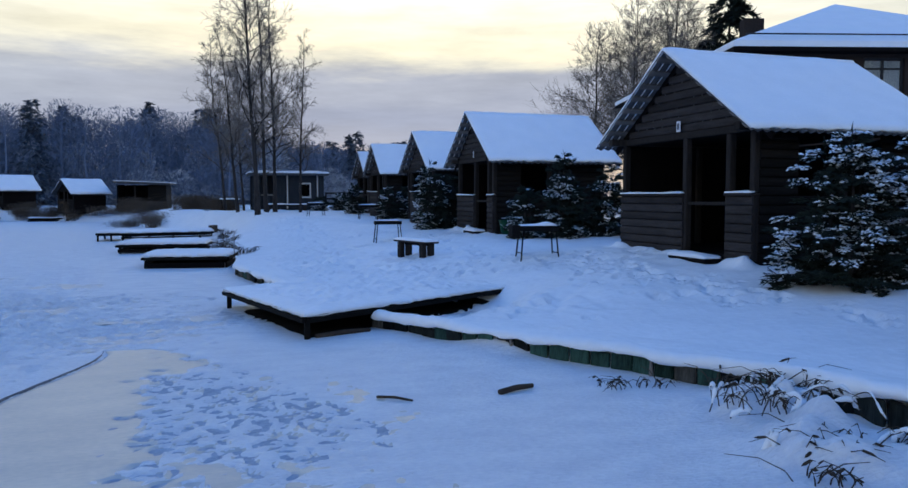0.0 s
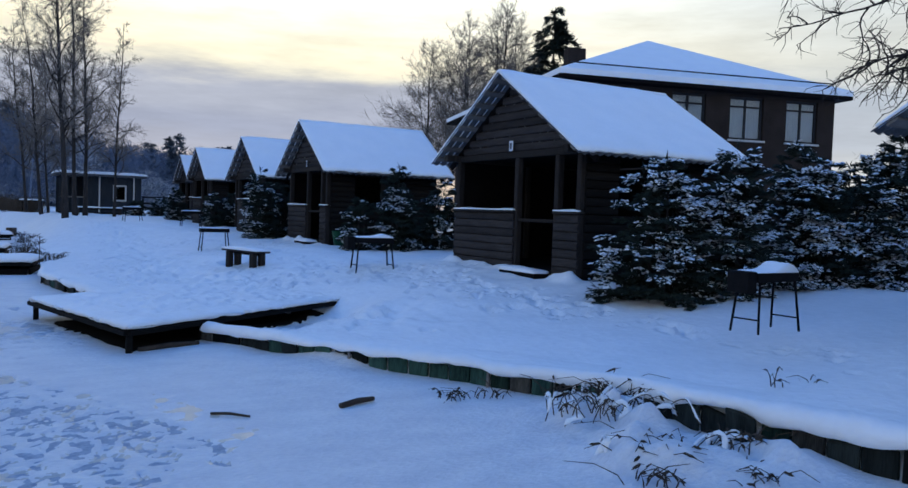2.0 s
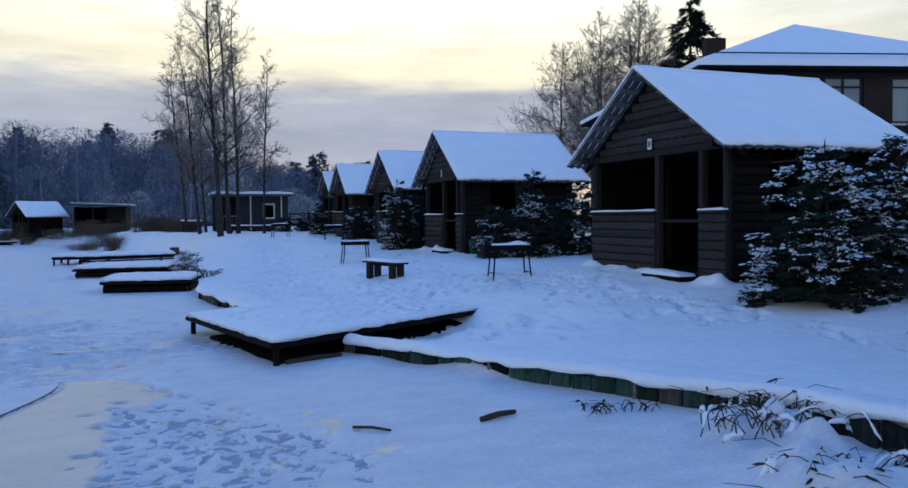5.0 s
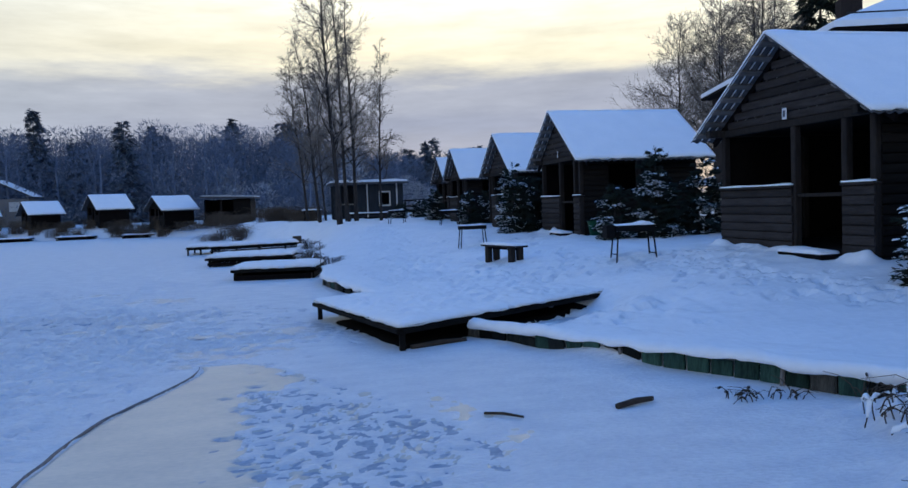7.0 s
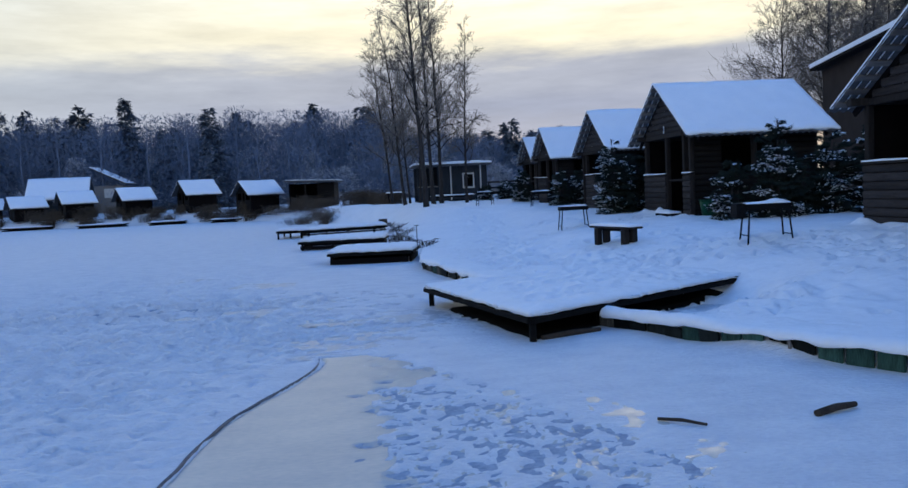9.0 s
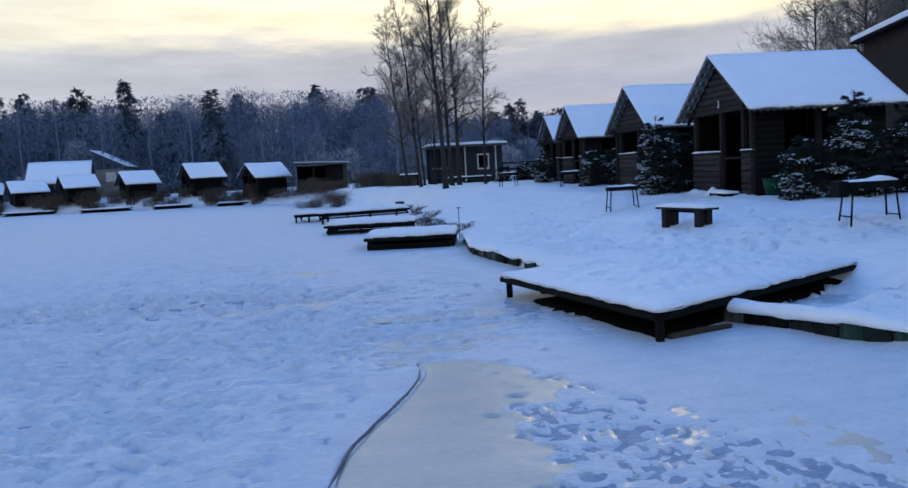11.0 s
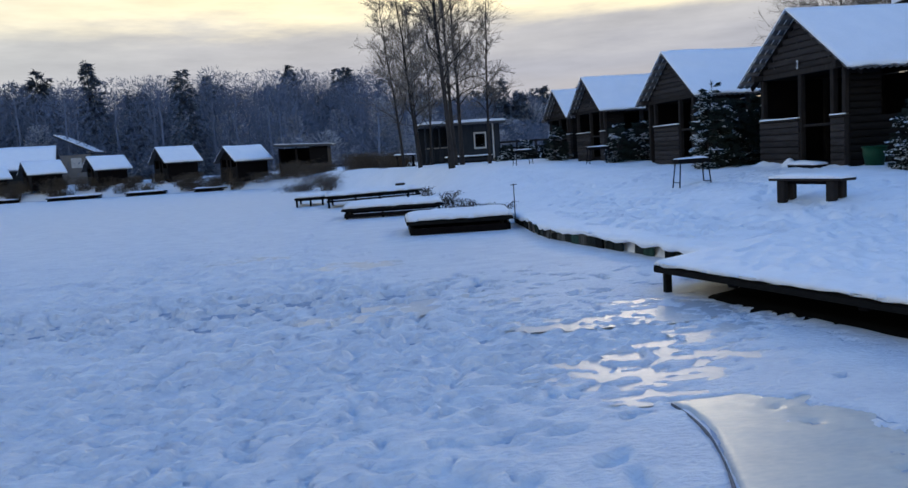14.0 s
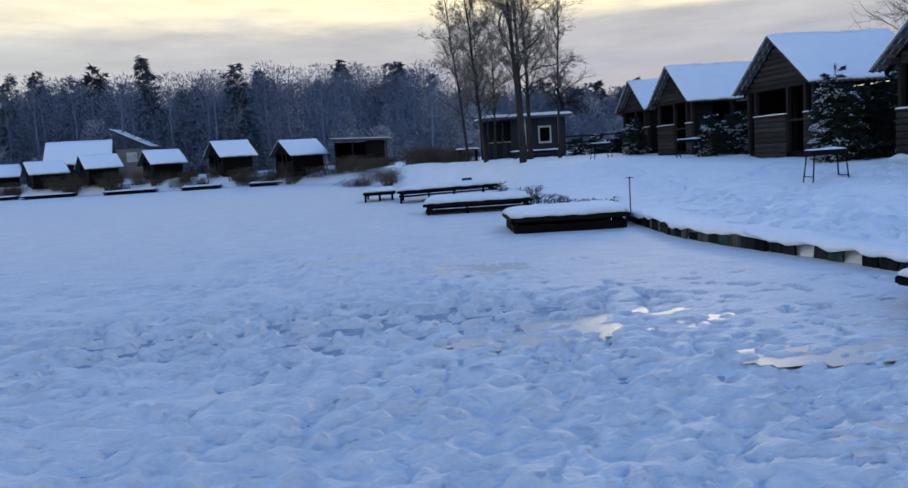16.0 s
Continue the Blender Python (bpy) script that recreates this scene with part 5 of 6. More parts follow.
def crooked_tree(seed):
    """A big old tree whose long, arching limbs reach over the hut roof and droop at their ends."""
    rng = random.Random(seed)
    base = Vector((18.69, 8.4, ground_z(18.69, 8.4)))
    t = thing("bare_tree", Matrix.Translation(base), "big bare tree with long crooked drooping branches behind a hut", "tree", "bare trees")
    vs, fs = [], []
    tube(vs, fs, [(0, 0, -0.2), (0.05, 0.05, 2.5), (0, 0.1, 5.5), (0.15, 0.0, 8.5), (0.1, 0.1, 11)], [0.40, 0.30, 0.26, 0.17, 0.04], 12)
    raw("trunk", vs, fs, BARK, t, smooth=True)
    vs, fs, tv, tf = [], [], [], []
    side, back = Vector((-0.84, 0.53, 0)), Vector((0.53, 0.84, 0))

    def arch(p, d, length, droop, n, bend):
        pts = [p]
        for k in range(n):
            d = (d + Vector((rng.gauss(0, bend), rng.gauss(0, bend), rng.gauss(0, bend) - droop))).normalized()
            p = p + d * (length / n)
            pts.append(p)
        return pts

    limbs = [(6.05, 0.0, 4.2, 0.004), (4.85, 0.0, 3.3, 0.01), (5.35, -0.2, 2.2, 0.03), (4.3, 0.1, 2.5, 0.01), (6.9, 0.2, 3.8, -0.03), (7.4, -0.4, 3.6, -0.03), (6.3, 2.4, 3.5, 0.0), (7.8, 3.3, 3.4, -0.02), (8.6, 1.4, 3.0, -0.02)]
    for z, turn, ln, droop in limbs:
        d = (side * math.cos(turn) + back * math.sin(turn) + Vector((0, 0, 0.04))).normalized()
        main = arch(Vector((0, 0, z)), d, ln, droop, 12, 0.10)
        tube(vs, fs, main, [0.036 * (1 - 0.075 * k) + 0.006 for k in range(13)], 7)
        for _ in range(11):
            f = rng.uniform(0.25, 1.0) * 11.9
            p = main[int(f)].lerp(main[int(f) + 1], f % 1)
            d2 = ((main[int(f) + 1] - main[int(f)]).normalized() * 0.8 + Vector((rng.gauss(0, 0.5), rng.gauss(0, 0.5), rng.gauss(-0.25, 0.55)))).normalized()
            sub = arch(p, d2, rng.uniform(0.5, 1.3), rng.uniform(-0.12, 0.10), 8, 0.2)
            tube(vs, fs, sub, [0.019 * (1 - 0.1 * k) + 0.004 for k in range(9)], 5)
            for _ in range(8):
                g = rng.uniform(0.2, 1.0) * 7.9
                q = sub[int(g)].lerp(sub[int(g) + 1], g % 1)
                d3 = (d2 * 0.6 + Vector((rng.gauss(0, 0.6), rng.gauss(0, 0.6), rng.gauss(-0.1, 0.6)))).normalized()
                tube(tv, tf, arch(q, d3, rng.uniform(0.25, 0.7), 0.05, 4, 0.25), [0.009, 0.008, 0.007, 0.006, 0.004], 4)
    tagged(raw("branchwork", vs, fs, BARK, t, smooth=True), kind="stuff")
    tagged(raw("crown", tv, tf, BARK, t, "fine dark twigs"), kind="stuff")


crooked_tree(31)


# ---- far woods ----
def twig_cloud(h, w, n, rng):
    """Thin slivers of twig filling an uneven bare crown."""
    a, s = rng.rand(n) * 6.283, rng.rand(n)
    lobes = 1 + 0.28 * np.sin(a * 3 + rng.rand() * 6 + s * 5) + 0.18 * np.sin(a * 5 - s * 9 + rng.rand() * 6)
    rad = w * np.sqrt(rng.rand(n)) * (0.42 + 0.78 * np.sin(np.pi * np.minimum(1, 0.12 + 0.86 * s))) * lobes
    p = np.stack([rad * np.cos(a), rad * np.sin(a), h * (0.10 + 0.86 * s * (1 - 0.10 * (rad / w) ** 2))], -1)
    d = np.stack([np.cos(a) * 0.6 + rng.normal(0, 0.45, n), np.sin(a) * 0.6 + rng.normal(0, 0.45, n), rng.uniform(0.1, 1.1, n)], -1)
    d *= (rng.uniform(0.22, 0.6, n) / np.linalg.norm(d, axis=1))[:, None]
    e = rng.normal(0, 1, (n, 3))
    e *= (rng.uniform(0.05, 0.11, n) / np.linalg.norm(e, axis=1))[:, None]
    return np.stack([p, p + d, p + d * 0.3 + e], 1).reshape(-1, 3)


def far_woods():
    rng = np.random.RandomState(77)
    bare, frost, dark = [], [], []
    tv, tf = [], []
    for k in range(820):
        x = rng.uniform(-95, 50)
        y = 83 + rng.rand() ** 0.8 * 50 + max(0, x - 12) * 0.2
        at = np.array([x, y, ground_z(x, y) - 0.3])
        h = rng.uniform(8.6, 11.2) * (1.0 + (y - 84) / 260) * float(1 - 0.30 * smoothstep(np.array(x), 2.0, 14.0))
        u = rng.rand()
        tube(tv, tf, [at, at + np.array([rng.normal(0, 0.2), 0, h * 0.5]), at + np.array([0, 0, h * 0.92])], [0.15, 0.10, 0.02], 4)
        if u < 0.08:
            dark.append(needle_cloud(h * rng.uniform(0.95, 1.18), rng.uniform(1.7, 2.6), 1500, 900 + k, 0.8) + at)
        elif u < 0.30 and y < 104:
            frost.append(twig_cloud(h * rng.uniform(0.6, 0.85), rng.uniform(0.9, 1.8), 1700, rng) + at)
        else:
            bare.append(twig_cloud(h, rng.uniform(2.1, 3.2), 1350, rng) + at)
    for k in range(230):
        x, y = rng.uniform(-95, 48), rng.uniform(85, 92)
        at = np.array([x, y, ground_z(x, y) - 0.3])
        (bare if rng.rand() < 0.72 else frost).append(twig_cloud(rng.uniform(2.0, 4.2), rng.uniform(1.4, 2.3), 900, rng) + at)
    tagged(triangles("bare_woods", np.concatenate(bare), WOODS_HAZED), "dense grey-blue bare woodland beyond the lake", "woods")
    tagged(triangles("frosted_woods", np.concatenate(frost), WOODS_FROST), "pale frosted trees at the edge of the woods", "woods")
    tagged(triangles("spruce_woods", np.concatenate(dark), SPRUCE_HAZED), "dark spruces among the far woods", "woods")
    tagged(raw("woods_trunks", tv, tf, WOODS_HAZED), "slender grey trunks in the far woods", "woods", kind="stuff")


far_woods()
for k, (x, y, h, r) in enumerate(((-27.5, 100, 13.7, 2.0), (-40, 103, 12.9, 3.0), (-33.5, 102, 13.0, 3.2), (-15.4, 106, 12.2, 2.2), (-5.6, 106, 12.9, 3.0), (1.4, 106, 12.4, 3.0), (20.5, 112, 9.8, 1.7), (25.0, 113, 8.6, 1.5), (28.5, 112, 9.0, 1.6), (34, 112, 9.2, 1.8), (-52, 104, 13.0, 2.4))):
    spruce(x, y, ground_z(x, y), h, r, 200 + k, "tall dark spruce standing above the far woods", "landmark spruces", mat=SPRUCE_HAZED, count=3600, size=0.7)


# ---- far shore sheds, pavilion, house ----
def far_shed(x, y, z, w, l, ridge, eave, turn, seed, label):
    s = thing("lakeside_shed", pose(x, y, z, 0, 0, turn), label, "shed", "sheds on the far shore")
    hw = w / 2
    part("wall", boxed((0, -hw, -0.3), (l, -hw + 0.08, eave)), DARKWOOD, s)
    part("wall", boxed((0, hw - 0.08, -0.3), (l, hw, eave)), DARKWOOD, s)
    part("wall", boxed((l - 0.08, -hw + 0.08, -0.3), (l, hw - 0.08, eave)), DARKWOOD, s)
    part("half_wall", boxed((0, -hw + 0.08, -0.3), (0.08, -0.35, 0.8)), DARK_SIDING, s)
    part("half_wall", boxed((0, 0.35, -0.3), (0.08, hw - 0.08, 0.8)), DARK_SIDING, s)
    for yy in (-hw + 0.14, -0.3, 0.3, hw - 0.14):
        part("post", boxed((0.0, yy - 0.05, 0.8 if abs(yy) > 0.4 else -0.2), (0.08, yy + 0.05, eave), 0.01), POST, s)
    for xx in (0.0, l - 0.06):
        bm = bmesh.new()
        vs = [bm.verts.new(p) for p in ((xx, -hw, eave), (xx, hw, eave), (xx, 0, ridge - 0.06), (xx + 0.06, -hw, eave), (xx + 0.06, hw, eave), (xx + 0.06, 0, ridge - 0.06))]
        for f in ((0, 2, 1), (3, 4, 5), (0, 1, 4, 3), (1, 2, 5, 4), (2, 0, 3, 5)):
            bm.faces.new([vs[k] for k in f])
        part("gable", bm, DARK_SIDING, s)
    sp, dz = hw + 0.35, (ridge - eave) / hw * 0.35
    for sg in (-1, 1):
        bm = bmesh.new()
        beam(bm, (l / 2, 0, ridge), (l / 2, sg * sp, eave - dz), l + 0.7, 0.05)
        roof = part("roof", bm, ROOFSHEET, s)
        vs, fs = slab_snow(-0.34, l + 0.34, 0, ridge + 0.03, sg * sp, eave - dz + 0.03, 0.09, seed + sg, 0.03, 20, 8)
        raw("roof_snow", vs, fs if sg > 0 else [f[::-1] for f in fs], SNOW_ROOF, roof, "blanket of snow", True)
    return s


SHED = "small dark timber shed with a snowy gable roof"
for k, (x, y, z, w, l, rd, ev) in enumerate(((-9.0, 64.5, 0.87, 2.8, 2.4, 2.25, 1.35), (-14.7, 69.5, 1.1, 2.8, 2.4, 2.4, 1.4), (-19.9, 70, 1.15, 2.7, 2.2, 1.95, 1.1), (-25.0, 71, 1.1, 2.7, 2.2, 1.95, 1.1),
                                          (-29.7, 72.5, 1.0, 2.7, 2.3, 1.8, 1.0), (-34.3, 75, 1.0, 2.7, 2.4, 1.75, 0.95))):
    far_shed(x, y, z, w, l, rd, ev, 32, 300 + 5 * k, SHED)


def big_barn():
    s = thing("barn", pose(-24.9, 78, 1.3, 0, 0, 12), "long barn with a broad snow-covered roof behind the sheds", "barn")
    part("wall", boxed((-5, -2.4, -0.5), (0, 2.4, 1.5)), BLUEGREY, s)
    for sg in (-1, 1):
        bm = bmesh.new()
        beam(bm, (-2.5, 0, 3.1), (-2.5, sg * 2.9, 1.1), 5.3, 0.06)
        roof = part("roof", bm, ROOFSHEET, s)
        vs, fs = slab_snow(-5.1, 0.12, 0, 3.14, sg * 2.9, 1.14, 0.1, 360 + sg, 0.03, 24, 8)
        raw("roof_snow", vs, fs if sg > 0 else [f[::-1] for f in fs], SNOW_ROOF, roof, "blanket of snow", True)
    w = thing("lodge", pose(-24.6, 82, 1.5, 0, 0, 0), "tall brown lodge with a steep single-pitch snowy roof", "house")
    part("wall", boxed((-1.2, 0, -0.5), (1.5, 3.0, 2.2)), PALEWOOD, w)
    bm = bmesh.new()
    beam(bm, (-1.5, 1.5, 4.0), (1.9, 1.5, 2.3), 3.6, 0.10)
    roof = part("roof", bm, ROOFSHEET, w)
    bm = bmesh.new()
    beam(bm, (-1.5, 1.5, 4.09), (1.9, 1.5, 2.39), 3.5, 0.08, 0.03)
    part("roof_snow", bm, SNOW_ROOF, roof, "blanket of snow")
    part("window", boxed((-0.3, -0.05, 1.0), (0.6, 0.02, 1.9)), FRAME_PALE, w)


big_barn()


def flat_shed():
    s = thing("flat_roofed_shed", pose(-5.3, 63, 0.75, 0, 0, -6), "dark flat-roofed timber shelter on the far shore", "shed")
    part("back_wall", boxed((0, 2.4, -0.3), (3.5, 2.5, 2.0)), DARKWOOD, s)
    part("side_wall", boxed((0, 0.0, -0.3), (0.1, 2.4, 2.0)), DARKWOOD, s)
    part("side_wall", boxed((3.4, 0.0, -0.3), (3.5, 2.4, 2.0)), DARK_SIDING, s)
    part("front_panel", boxed((2.2, 0.0, -0.3), (3.4, 0.1, 2.0)), DARK_SIDING, s)
    part("half_wall", boxed((0.1, 0.0, -0.3), (1.2, 0.1, 0.8)), BOARD, s)
    part("post", boxed((1.2, 0.0, -0.3), (1.32, 0.12, 2.0)), POST, s)
    roof = part("roof", boxed((-0.3, -0.4, 2.0), (3.8, 2.8, 2.14), 0.02, pose(0, 0, 0.12, 0, 2)), ROOFSHEET, s)
    part("roof_snow", boxed((-0.25, -0.35, 2.14), (3.75, 2.75, 2.19), 0.02, pose(0, 0, 0.12, 0, 2)), SNOW, roof, "thin snow")


flat_shed()


def pavilion():
    z = ground_z(6, 53)
    s = thing("pavilion", pose(3.9, 52.0, z) @ Matrix.Diagonal((0.85, 1, 1, 1)), "flat-roofed blue-grey pavilion with pale posts and window frame", "pavilion")
    H = 3.2 - z + 0.05
    part("floor", boxed((0, 0, -0.2), (5.4, 3.0, 0.1)), DARKWOOD, s)
    part("back_wall", boxed((0, 2.9, 0.1), (5.4, 3.0, H)), BLUEGREY, s)
    part("side_wall", boxed((5.3, 0, 0.1), (5.4, 2.9, H)), BLUEGREY, s)
    for x0, x1, z0, z1 in ((2.7, 3.55, 0.1, H), (4.35, 4.8, 0.1, H), (3.55, 4.35, 0.1, 0.85), (3.55, 4.35, 1.75, H), (5.0, 5.3, 0.1, H), (1.6, 2.5, 0.1, H)):
        part("front_panel", boxed((x0, 0, z0), (x1, 0.1, z1)), BLUEGREY, s)
    win = part("window_frame", boxed((3.5, -0.03, 0.80), (3.6, 0.0, 1.80)), FRAME_PALE, s)
    for lo, hi in (((4.3, -0.03, 0.80), (4.4, 0.0, 1.80)), ((3.6, -0.03, 0.80), (4.3, 0.0, 0.90)), ((3.6, -0.03, 1.70), (4.3, 0.0, 1.80))):
        part("window_frame", boxed(lo, hi), FRAME_PALE, s)
    part("pane", boxed((3.55, 0.03, 0.85), (4.35, 0.045, 1.75), 0), GLASS, s)
    for x in (0.06, 0.55, 1.05, 2.6, 4.9):
        part("post", boxed((x - 0.05, -0.06, 0.1), (x + 0.05, 0.04, H)), FRAME_PALE if x > 2 else BLUEGREY, s)
    for x in np.arange(0.1, 1.6, 0.21):
        part("baluster", boxed((x, -0.02, 0.15), (x + 0.12, 0.02, 0.95)), BLUEGREY, s)
    part("rail", boxed((0.0, -0.04, 0.95), (1.6, 0.04, 1.03)), PALEWOOD, s)
    roof = part("roof", boxed((-0.3, -0.6, H), (5.7, 3.2, H + 0.14), 0.02), ROOFSHEET, s)
    vs, fs = slab_snow(-0.3, 5.7, -0.6, H + 0.14, 3.2, H + 0.14, 0.17, 380, 0.0, 30, 8)
    raw("roof_snow", vs, fs, SNOW_ROOF, roof, "thick snow", True)


pavilion()


def house():
    a, b = Vector((15.27, 18.15, 0)), Vector((24.14, 15.63, 0))
    d = (b - a).normalized()
    turn = math.degrees(math.atan2(d.y, d.x))
    z = 0.8
    L, D, E = (b - a).length, 13.2, 5.03
    s = thing("two_storey_house", pose(a.x, a.y, z, 0, 0, turn), "two-storey brown house with tall windows and a snowy hipped roof", "house")
    wins = [(L - 1.78, L - 0.62), (L - 3.8, L - 2.6), (L - 5.8, L - 4.63), (L - 8.0, L - 6.85)]
    zs, zt = 3.58, 4.91
    part("wall", boxed((0, 0, -0.6), (L, 0.25, zs), 0), BRICK, s)
    part("wall", boxed((0, 0, zt), (L, 0.25, E), 0), BRICK, s)
    edge = [0.0] + [v for w in sorted(wins) for v in w] + [L]
    for x0, x1 in zip(edge[::2], edge[1::2]):
        part("wall", boxed((x0, 0.0, zs), (x1, 0.25, zt), 0), BRICK, s)
    part("wall", boxed((L - 0.25, 0.25, -0.6), (L, D, E), 0), BRICK, s)
    part("wall", boxed((0.25, D - 0.25, -0.6), (L - 0.25, D, E), 0), BRICK, s)
    lw = (4.4, 5.3)
    for y0, y1, z0, z1 in ((0.25, lw[0], -0.6, E), (lw[1], D, -0.6, E), (lw[0], lw[1], -0.6, zs), (lw[0], lw[1], zt - 0.1, E)):
        part("wall", boxed((0, y0, z0), (0.25, y1, z1), 0), BRICK, s)

    def window(m, w, h):
        f = part("window", boxed((0, 0.08, 0), (0.07, 0.15, h), 0.005, m), FRAME_DARK, s)
        for lo, hi in (((w - 0.07, 0.08, 0), (w, 0.15, h)), ((0.07, 0.08, 0), (w - 0.07, 0.15, 0.07)), ((0.07, 0.08, h - 0.07), (w - 0.07, 0.15, h)),
                       ((w / 2 - 0.035, 0.085, 0.07), (w / 2 + 0.035, 0.145, h - 0.07)), ((0.07, 0.085, h * 0.76), (w - 0.07, 0.145, h * 0.76 + 0.05))):
            part("frame", boxed(lo, hi, 0.005, m), FRAME_DARK, f)
        p = part("pane", boxed((0.05, 0.11, 0.05), (w - 0.05, 0.12, h - 0.05), 0, m), GLASS, f)
        p.visible_shadow = False
        part("curtain", boxed((0.06, 0.135, 0.05), (w - 0.06, 0.15, h - 0.05), 0, m), CURTAIN, f, "pale drawn curtain")
        part("sill", boxed((-0.05, -0.08, -0.06), (w + 0.05, 0.08, 0.0), 0.01, m), FRAME_PALE, f)

    for x0, x1 in wins:
        window(pose(x0, 0, zs), x1 - x0, zt - zs)
    window(Matrix.Translation((0, lw[1], zs)) @ pose(0, 0, 0, 0, 0, -90), lw[1] - lw[0], zt - 0.1 - zs)
    o, R = 0.38, 7.5
    part("eave_board", boxed((-o, -o, E - 0.02), (L + o, D + o, E + 0.10), 0.02), DARKWOOD, s)
    c = [Vector(p) for p in ((-o, -o, E + 0.10), (L + o, -o, E + 0.10), (L + o, D + o, E + 0.10), (-o, D + o, E + 0.10))]
    top = [Vector((L / 2 + 0.3, L / 2, R)), Vector((L / 2, D - L / 2, R))]
    bm = bmesh.new()
    lo = [bm.verts.new(p) for p in c]
    mid = [bm.verts.new(p + Vector((0, 0, 0.16))) for p in c]
    hi = [bm.verts.new(p) for p in top]
    bm.faces.new(lo[::-1])
    for i in range(4):
        bm.faces.new((lo[i], lo[(i + 1) % 4], mid[(i + 1) % 4], mid[i]))
    bm.faces.new((mid[0], mid[1], hi[0]))
    bm.faces.new((mid[1], mid[2], hi[1], hi[0]))
    bm.faces.new((mid[2], mid[3], hi[1]))
    bm.faces.new((mid[3], mid[0], hi[0], hi[1]))
    bmesh.ops.subdivide_edges(bm, edges=bm.edges[:], cuts=5, use_grid_fill=True)
    roof = part("roof", bm, SNOW_ROOF, s, "hipped roof under smooth snow")
    bm = bmesh.new()
    beam(bm, (0.1, 0.02, E + 0.52), (L - 0.1, 0.02, E + 0.52), 0.03, 0.04)
    part("snow_guard", bm, FRAME_DARK, roof)
    part("chimney", boxed((2.5, 6.2, E + 0.4), (3.2, 6.7, E + 2.35), 0.02), BRICK, s)


house()


# ---- dead growth, stalks and small things ----
def dead_clump(x, y, z, count, height, spread, seed, label, mat=None, name="dry_reeds", droop=0.5, thick=0.006, leaves=True, leaf=0.2):
    """A tangle of bent dry stalks with a few curled leaves."""
    rng = random.Random(seed)
    vs, fs = [], []
    for _ in range(count):
        a, r = rng.random() * 6.28, spread * math.sqrt(rng.random())
        p = Vector((r * math.cos(a), r * math.sin(a), -0.05))
        b = rng.random() * 6.28
        h = height * rng.uniform(0.5, 1.15)
        o = Vector((math.cos(b), math.sin(b), 0)) * h * droop * rng.uniform(0.2, 1.2)
        pts = [p, p + o * 0.25 + Vector((0, 0, h * 0.6)), p + o * 0.7 + Vector((0, 0, h * 0.95)), p + o * 1.3 + Vector((0, 0, h * rng.uniform(0.55, 1.0)))]
        tube(vs, fs, pts, [thick, thick * 0.9, thick * 0.7, thick * 0.4], 4)
        if leaves and rng.random() < 0.5:
            q, k = pts[2], len(vs)
            d = Vector((rng.gauss(0, 1), rng.gauss(0, 1), rng.gauss(-0.4, 0.5))).normalized() * height * leaf * rng.uniform(0.6, 1.4)
            e = d.orthogonal().normalized() * thick * 1.7
            vs.extend((q - e, q + e, q + d * 0.6 + e * 1.2, q + d, q + d * 0.6 - e * 1.2))
            fs.append((k, k + 1, k + 2, k + 3, k + 4))
    ob = raw(name, vs, fs, mat or REED)
    ob.matrix_basis = pose(x, y, z)
    return tagged(ob, label, "dry plants", kind="stuff")


rng = random.Random(91)
for k in range(40):
    x = rng.uniform(-34, -3)
    y = np.interp(x, [-33, -20, -12, -5], [72, 68, 66.5, 60]) + rng.uniform(0.2, 1.8)
    dead_clump(x, float(y), ground_z(x, float(y)), 190, rng.uniform(0.5, 1.1), rng.uniform(0.4, 0.9), 400 + k, "brown dry reeds on the far shore", thick=0.008, droop=0.8, leaves=False)
for k in range(30):
    x, y = rng.uniform(-4.2, 2.6), rng.uniform(49, 60)
    dead_clump(x, y, ground_z(x, y), 170, rng.uniform(0.4, 1.0), rng.uniform(0.4, 0.9), 460 + k, "brown dry shrubs on the lake bank", thick=0.007, droop=0.9, leaves=False)
for k, (x, y) in enumerate(((1.5, 27.6), (1.7, 26.4), (1.75, 24.9), (2.2, 24.2), (1.6, 29.0), (1.9, 30.5), (1.7, 35.0), (2.0, 38), (1.6, 41))):
    dead_clump(x, y, ground_z(x, y), 46, 0.28, 0.34, 490 + k, "snow-bound dead shrubs along the bank", STALK, thick=0.009, droop=1.1, leaves=False)
for k, (x, y, z, n, h, sp) in enumerate(((4.75, 6.05, 0.02, 24, 0.16, 0.2), (5.05, 5.9, 0.03, 8, 0.2, 0.1), (5.3, 4.6, 0.22, 40, 0.22, 0.38), (5.75, 4.9, 0.22, 30, 0.26, 0.3), (5.0, 3.7, 0.12, 34, 0.24, 0.3), (5.9, 3.6, 0.10, 26, 0.22, 0.25),
                                        (4.7, 3.3, 0.03, 22, 0.24, 0.2), (5.4, 3.1, 0.03, 20, 0.22, 0.2), (7.0, 4.25, 0.36, 5, 0.22, 0.12), (7.35, 4.1, 0.37, 3, 0.16, 0.06), (5.5, 5.35, 0.14, 16, 0.2, 0.2))):
    dead_clump(x, y, z, max(4, int(n * 1.1)), h * 0.72, sp, 520 + k, "dead leafy stalks poking out of the snow by the bank wall", STALK, name="dead_stalks", droop=1.7, thick=0.0055, leaf=0.45)


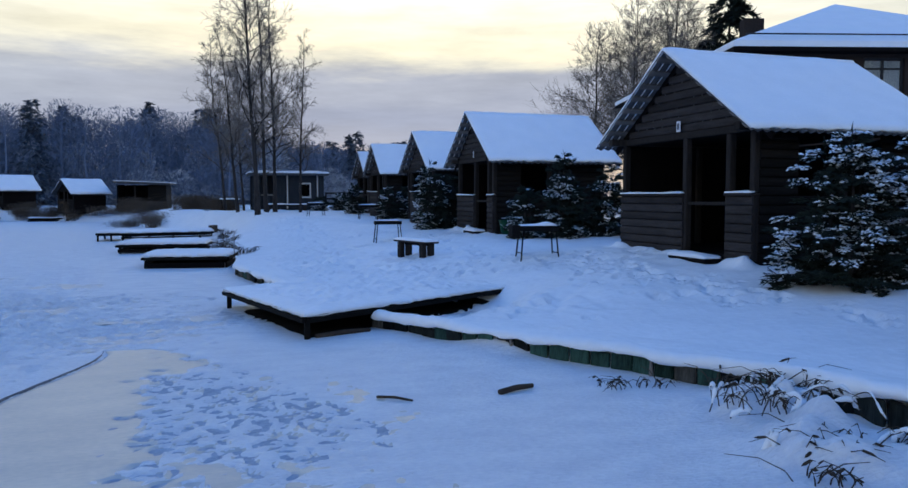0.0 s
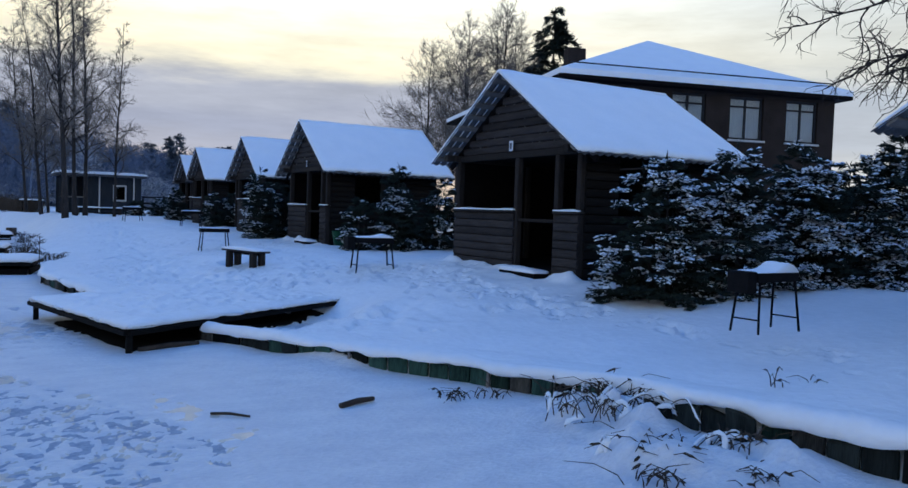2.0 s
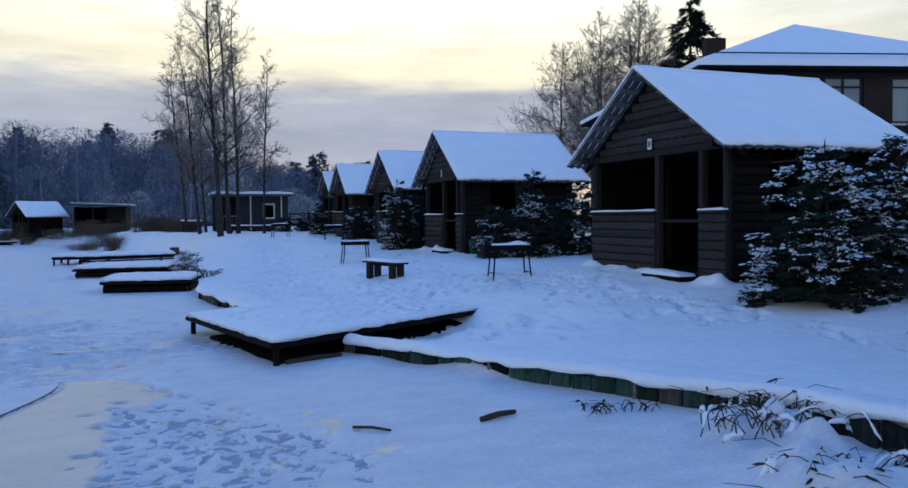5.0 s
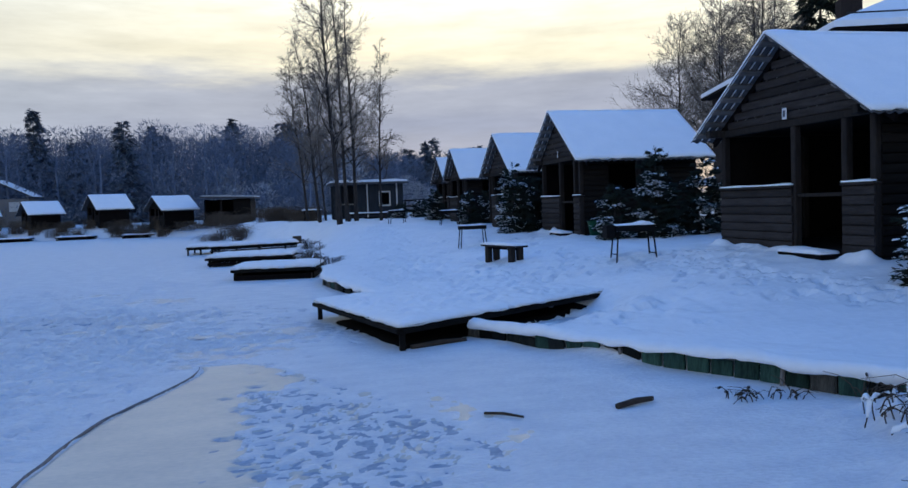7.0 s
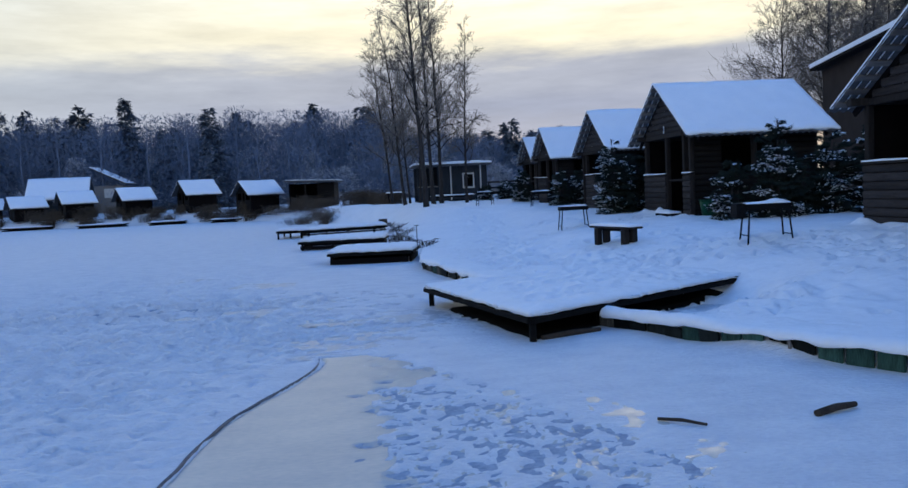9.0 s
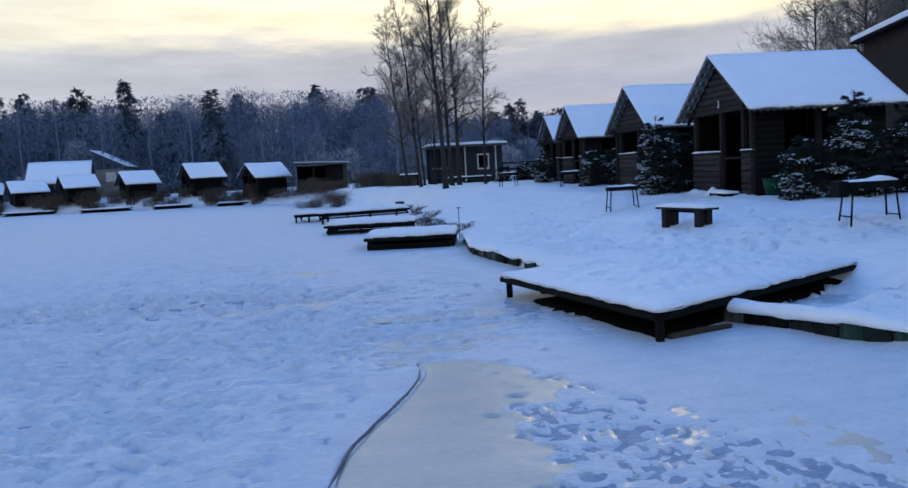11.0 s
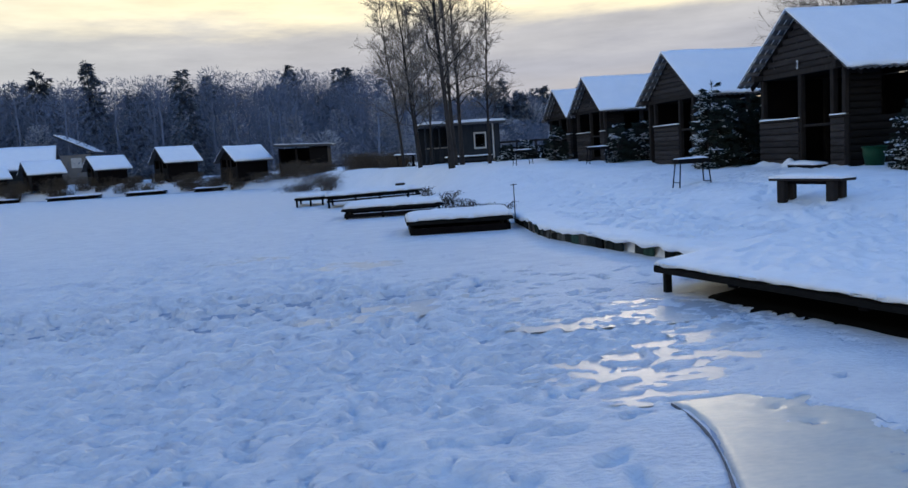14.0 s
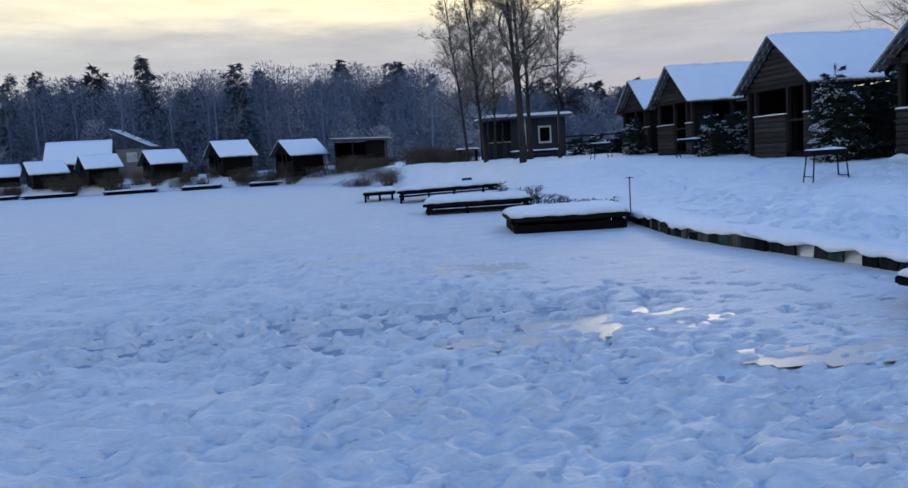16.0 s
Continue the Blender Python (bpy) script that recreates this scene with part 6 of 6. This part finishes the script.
def bowed_twigs(x, y, z, count, spread, seed):
    """Dead shoots bent over into hoops, each with a thick roll of snow along its back."""
    rng = random.Random(seed)
    t = thing("bowed_twigs", pose(x, y, z), "dead twigs bent over under rolls of snow by the bank wall", "dry plants", kind="stuff")
    vs, fs, sv, sf = [], [], [], []
    for _ in range(count):
        a, r, b = rng.random() * 6.28, spread * math.sqrt(rng.random()), rng.random() * 6.28
        p = Vector((r * math.cos(a), r * math.sin(a), 0))
        ln, h = rng.uniform(0.12, 0.42), rng.uniform(0.03, 0.17)
        pts = []
        for i in range(10):
            u = i / 9
            pts.append(p + Vector((math.cos(b) * ln * u + 0.02 * math.sin(u * 7 + a), math.sin(b) * ln * u + 0.02 * math.cos(u * 6), h * math.sin(math.pi * min(1, u * 1.08)) ** 0.8 - 0.03 if u < 0.92 else -0.05)))
        tube(vs, fs, pts, [0.005] * 10, 4)
        m, n = rng.choice(((0, 9), (1, 8), (2, 9), (2, 7)))
        run = [q + Vector((0, 0, 0.012)) for q in pts[m:n + 1]]
        wide = rng.uniform(0.008, 0.024)
        tube(sv, sf, run, [wide * (0.25 if i in (0, len(run) - 1) else rng.uniform(0.65, 1.25)) for i in range(len(run))], 7)
    tagged(raw("twig", vs, fs, STALK, t), kind="stuff")
    tagged(raw("snow_roll", sv, sf, SNOW_ROOF, t, "thick roll of clinging snow", True), kind="stuff")


for k, (x, y, z, n, sp) in enumerate(((5.3, 4.75, 0.14, 12, 0.36), (5.6, 4.5, 0.18, 10, 0.3), (5.75, 4.95, 0.16, 10, 0.22), (5.0, 3.8, 0.06, 11, 0.34), (5.85, 3.7, 0.05, 7, 0.25), (5.5, 5.3, 0.07, 5, 0.18))):
    bowed_twigs(x, y, z, n, sp, 560 + k)


def stump(x, y, r, h, label):
    s = thing("stump", pose(x, y, ground_z(x, y)), label, "stump", "stumps on the bank")
    vs, fs = [], []
    tube(vs, fs, [(0, 0, -0.1), (0, 0, h * 0.4), (0.01, 0, h)], [r * 1.15, r, r * 0.95], 12)
    raw("trunk", vs, fs, STALK, s)
    bm = bmesh.new()
    bmesh.ops.create_uvsphere(bm, u_segments=14, v_segments=7, radius=1, matrix=Matrix.Translation((0, 0, h)) @ Matrix.Diagonal((r * 0.95, r * 0.95, 0.07, 1)))
    part("snow_cap", bm, SNOW_ROOF, s, smooth=True)


stump(0.9, 43.4, 0.2, 0.42, "dark stump with a snow cap on the bank")
stump(1.35, 42.2, 0.24, 0.40, "broad dark stump with a snow cap on the bank")


def picnic_table(x, y):
    s = thing("picnic_table", pose(x, y, ground_z(x, y)), "small dark picnic table with snow on its top", "table")
    top = part("tabletop", boxed((-0.6, -0.35, 0.66), (0.6, 0.35, 0.72)), DARKWOOD, s)
    for a in (-0.45, 0.45):
        for b in (-0.25, 0.25):
            part("leg", boxed((a - 0.04, b - 0.04, -0.1), (a + 0.04, b + 0.04, 0.66)), DARKWOOD, s)
    vs, fs = slab_snow(-0.6, 0.6, -0.35, 0.722, 0.35, 0.722, 0.07, 17, 0.0, 14, 7)
    raw("snow_cap", vs, fs, SNOW_ROOF, s, smooth=True)


picnic_table(2.4, 49.5)


def rail_fence(x0, y0, x1, y1, n):
    f = thing("rail_fence", pose(0, 0, 0), "low grey wooden fence beyond the huts", "fence")
    for k in range(n + 1):
        x, y = x0 + (x1 - x0) * k / n, y0 + (y1 - y0) * k / n
        z = ground_z(x, y)
        part("post", boxed((x - 0.05, y - 0.05, z - 0.2), (x + 0.05, y + 0.05, z + 1.25)), POST, f)
    for h in (0.35, 0.75, 1.15):
        bm = bmesh.new()
        beam(bm, (x0, y0 - 0.07, ground_z(x0, y0) + h), (x1, y1 - 0.07, ground_z(x1, y1) + h), 0.03, 0.12)
        part("rail", bm, POST, f)


rail_fence(9.2, 56, 16, 57, 5)
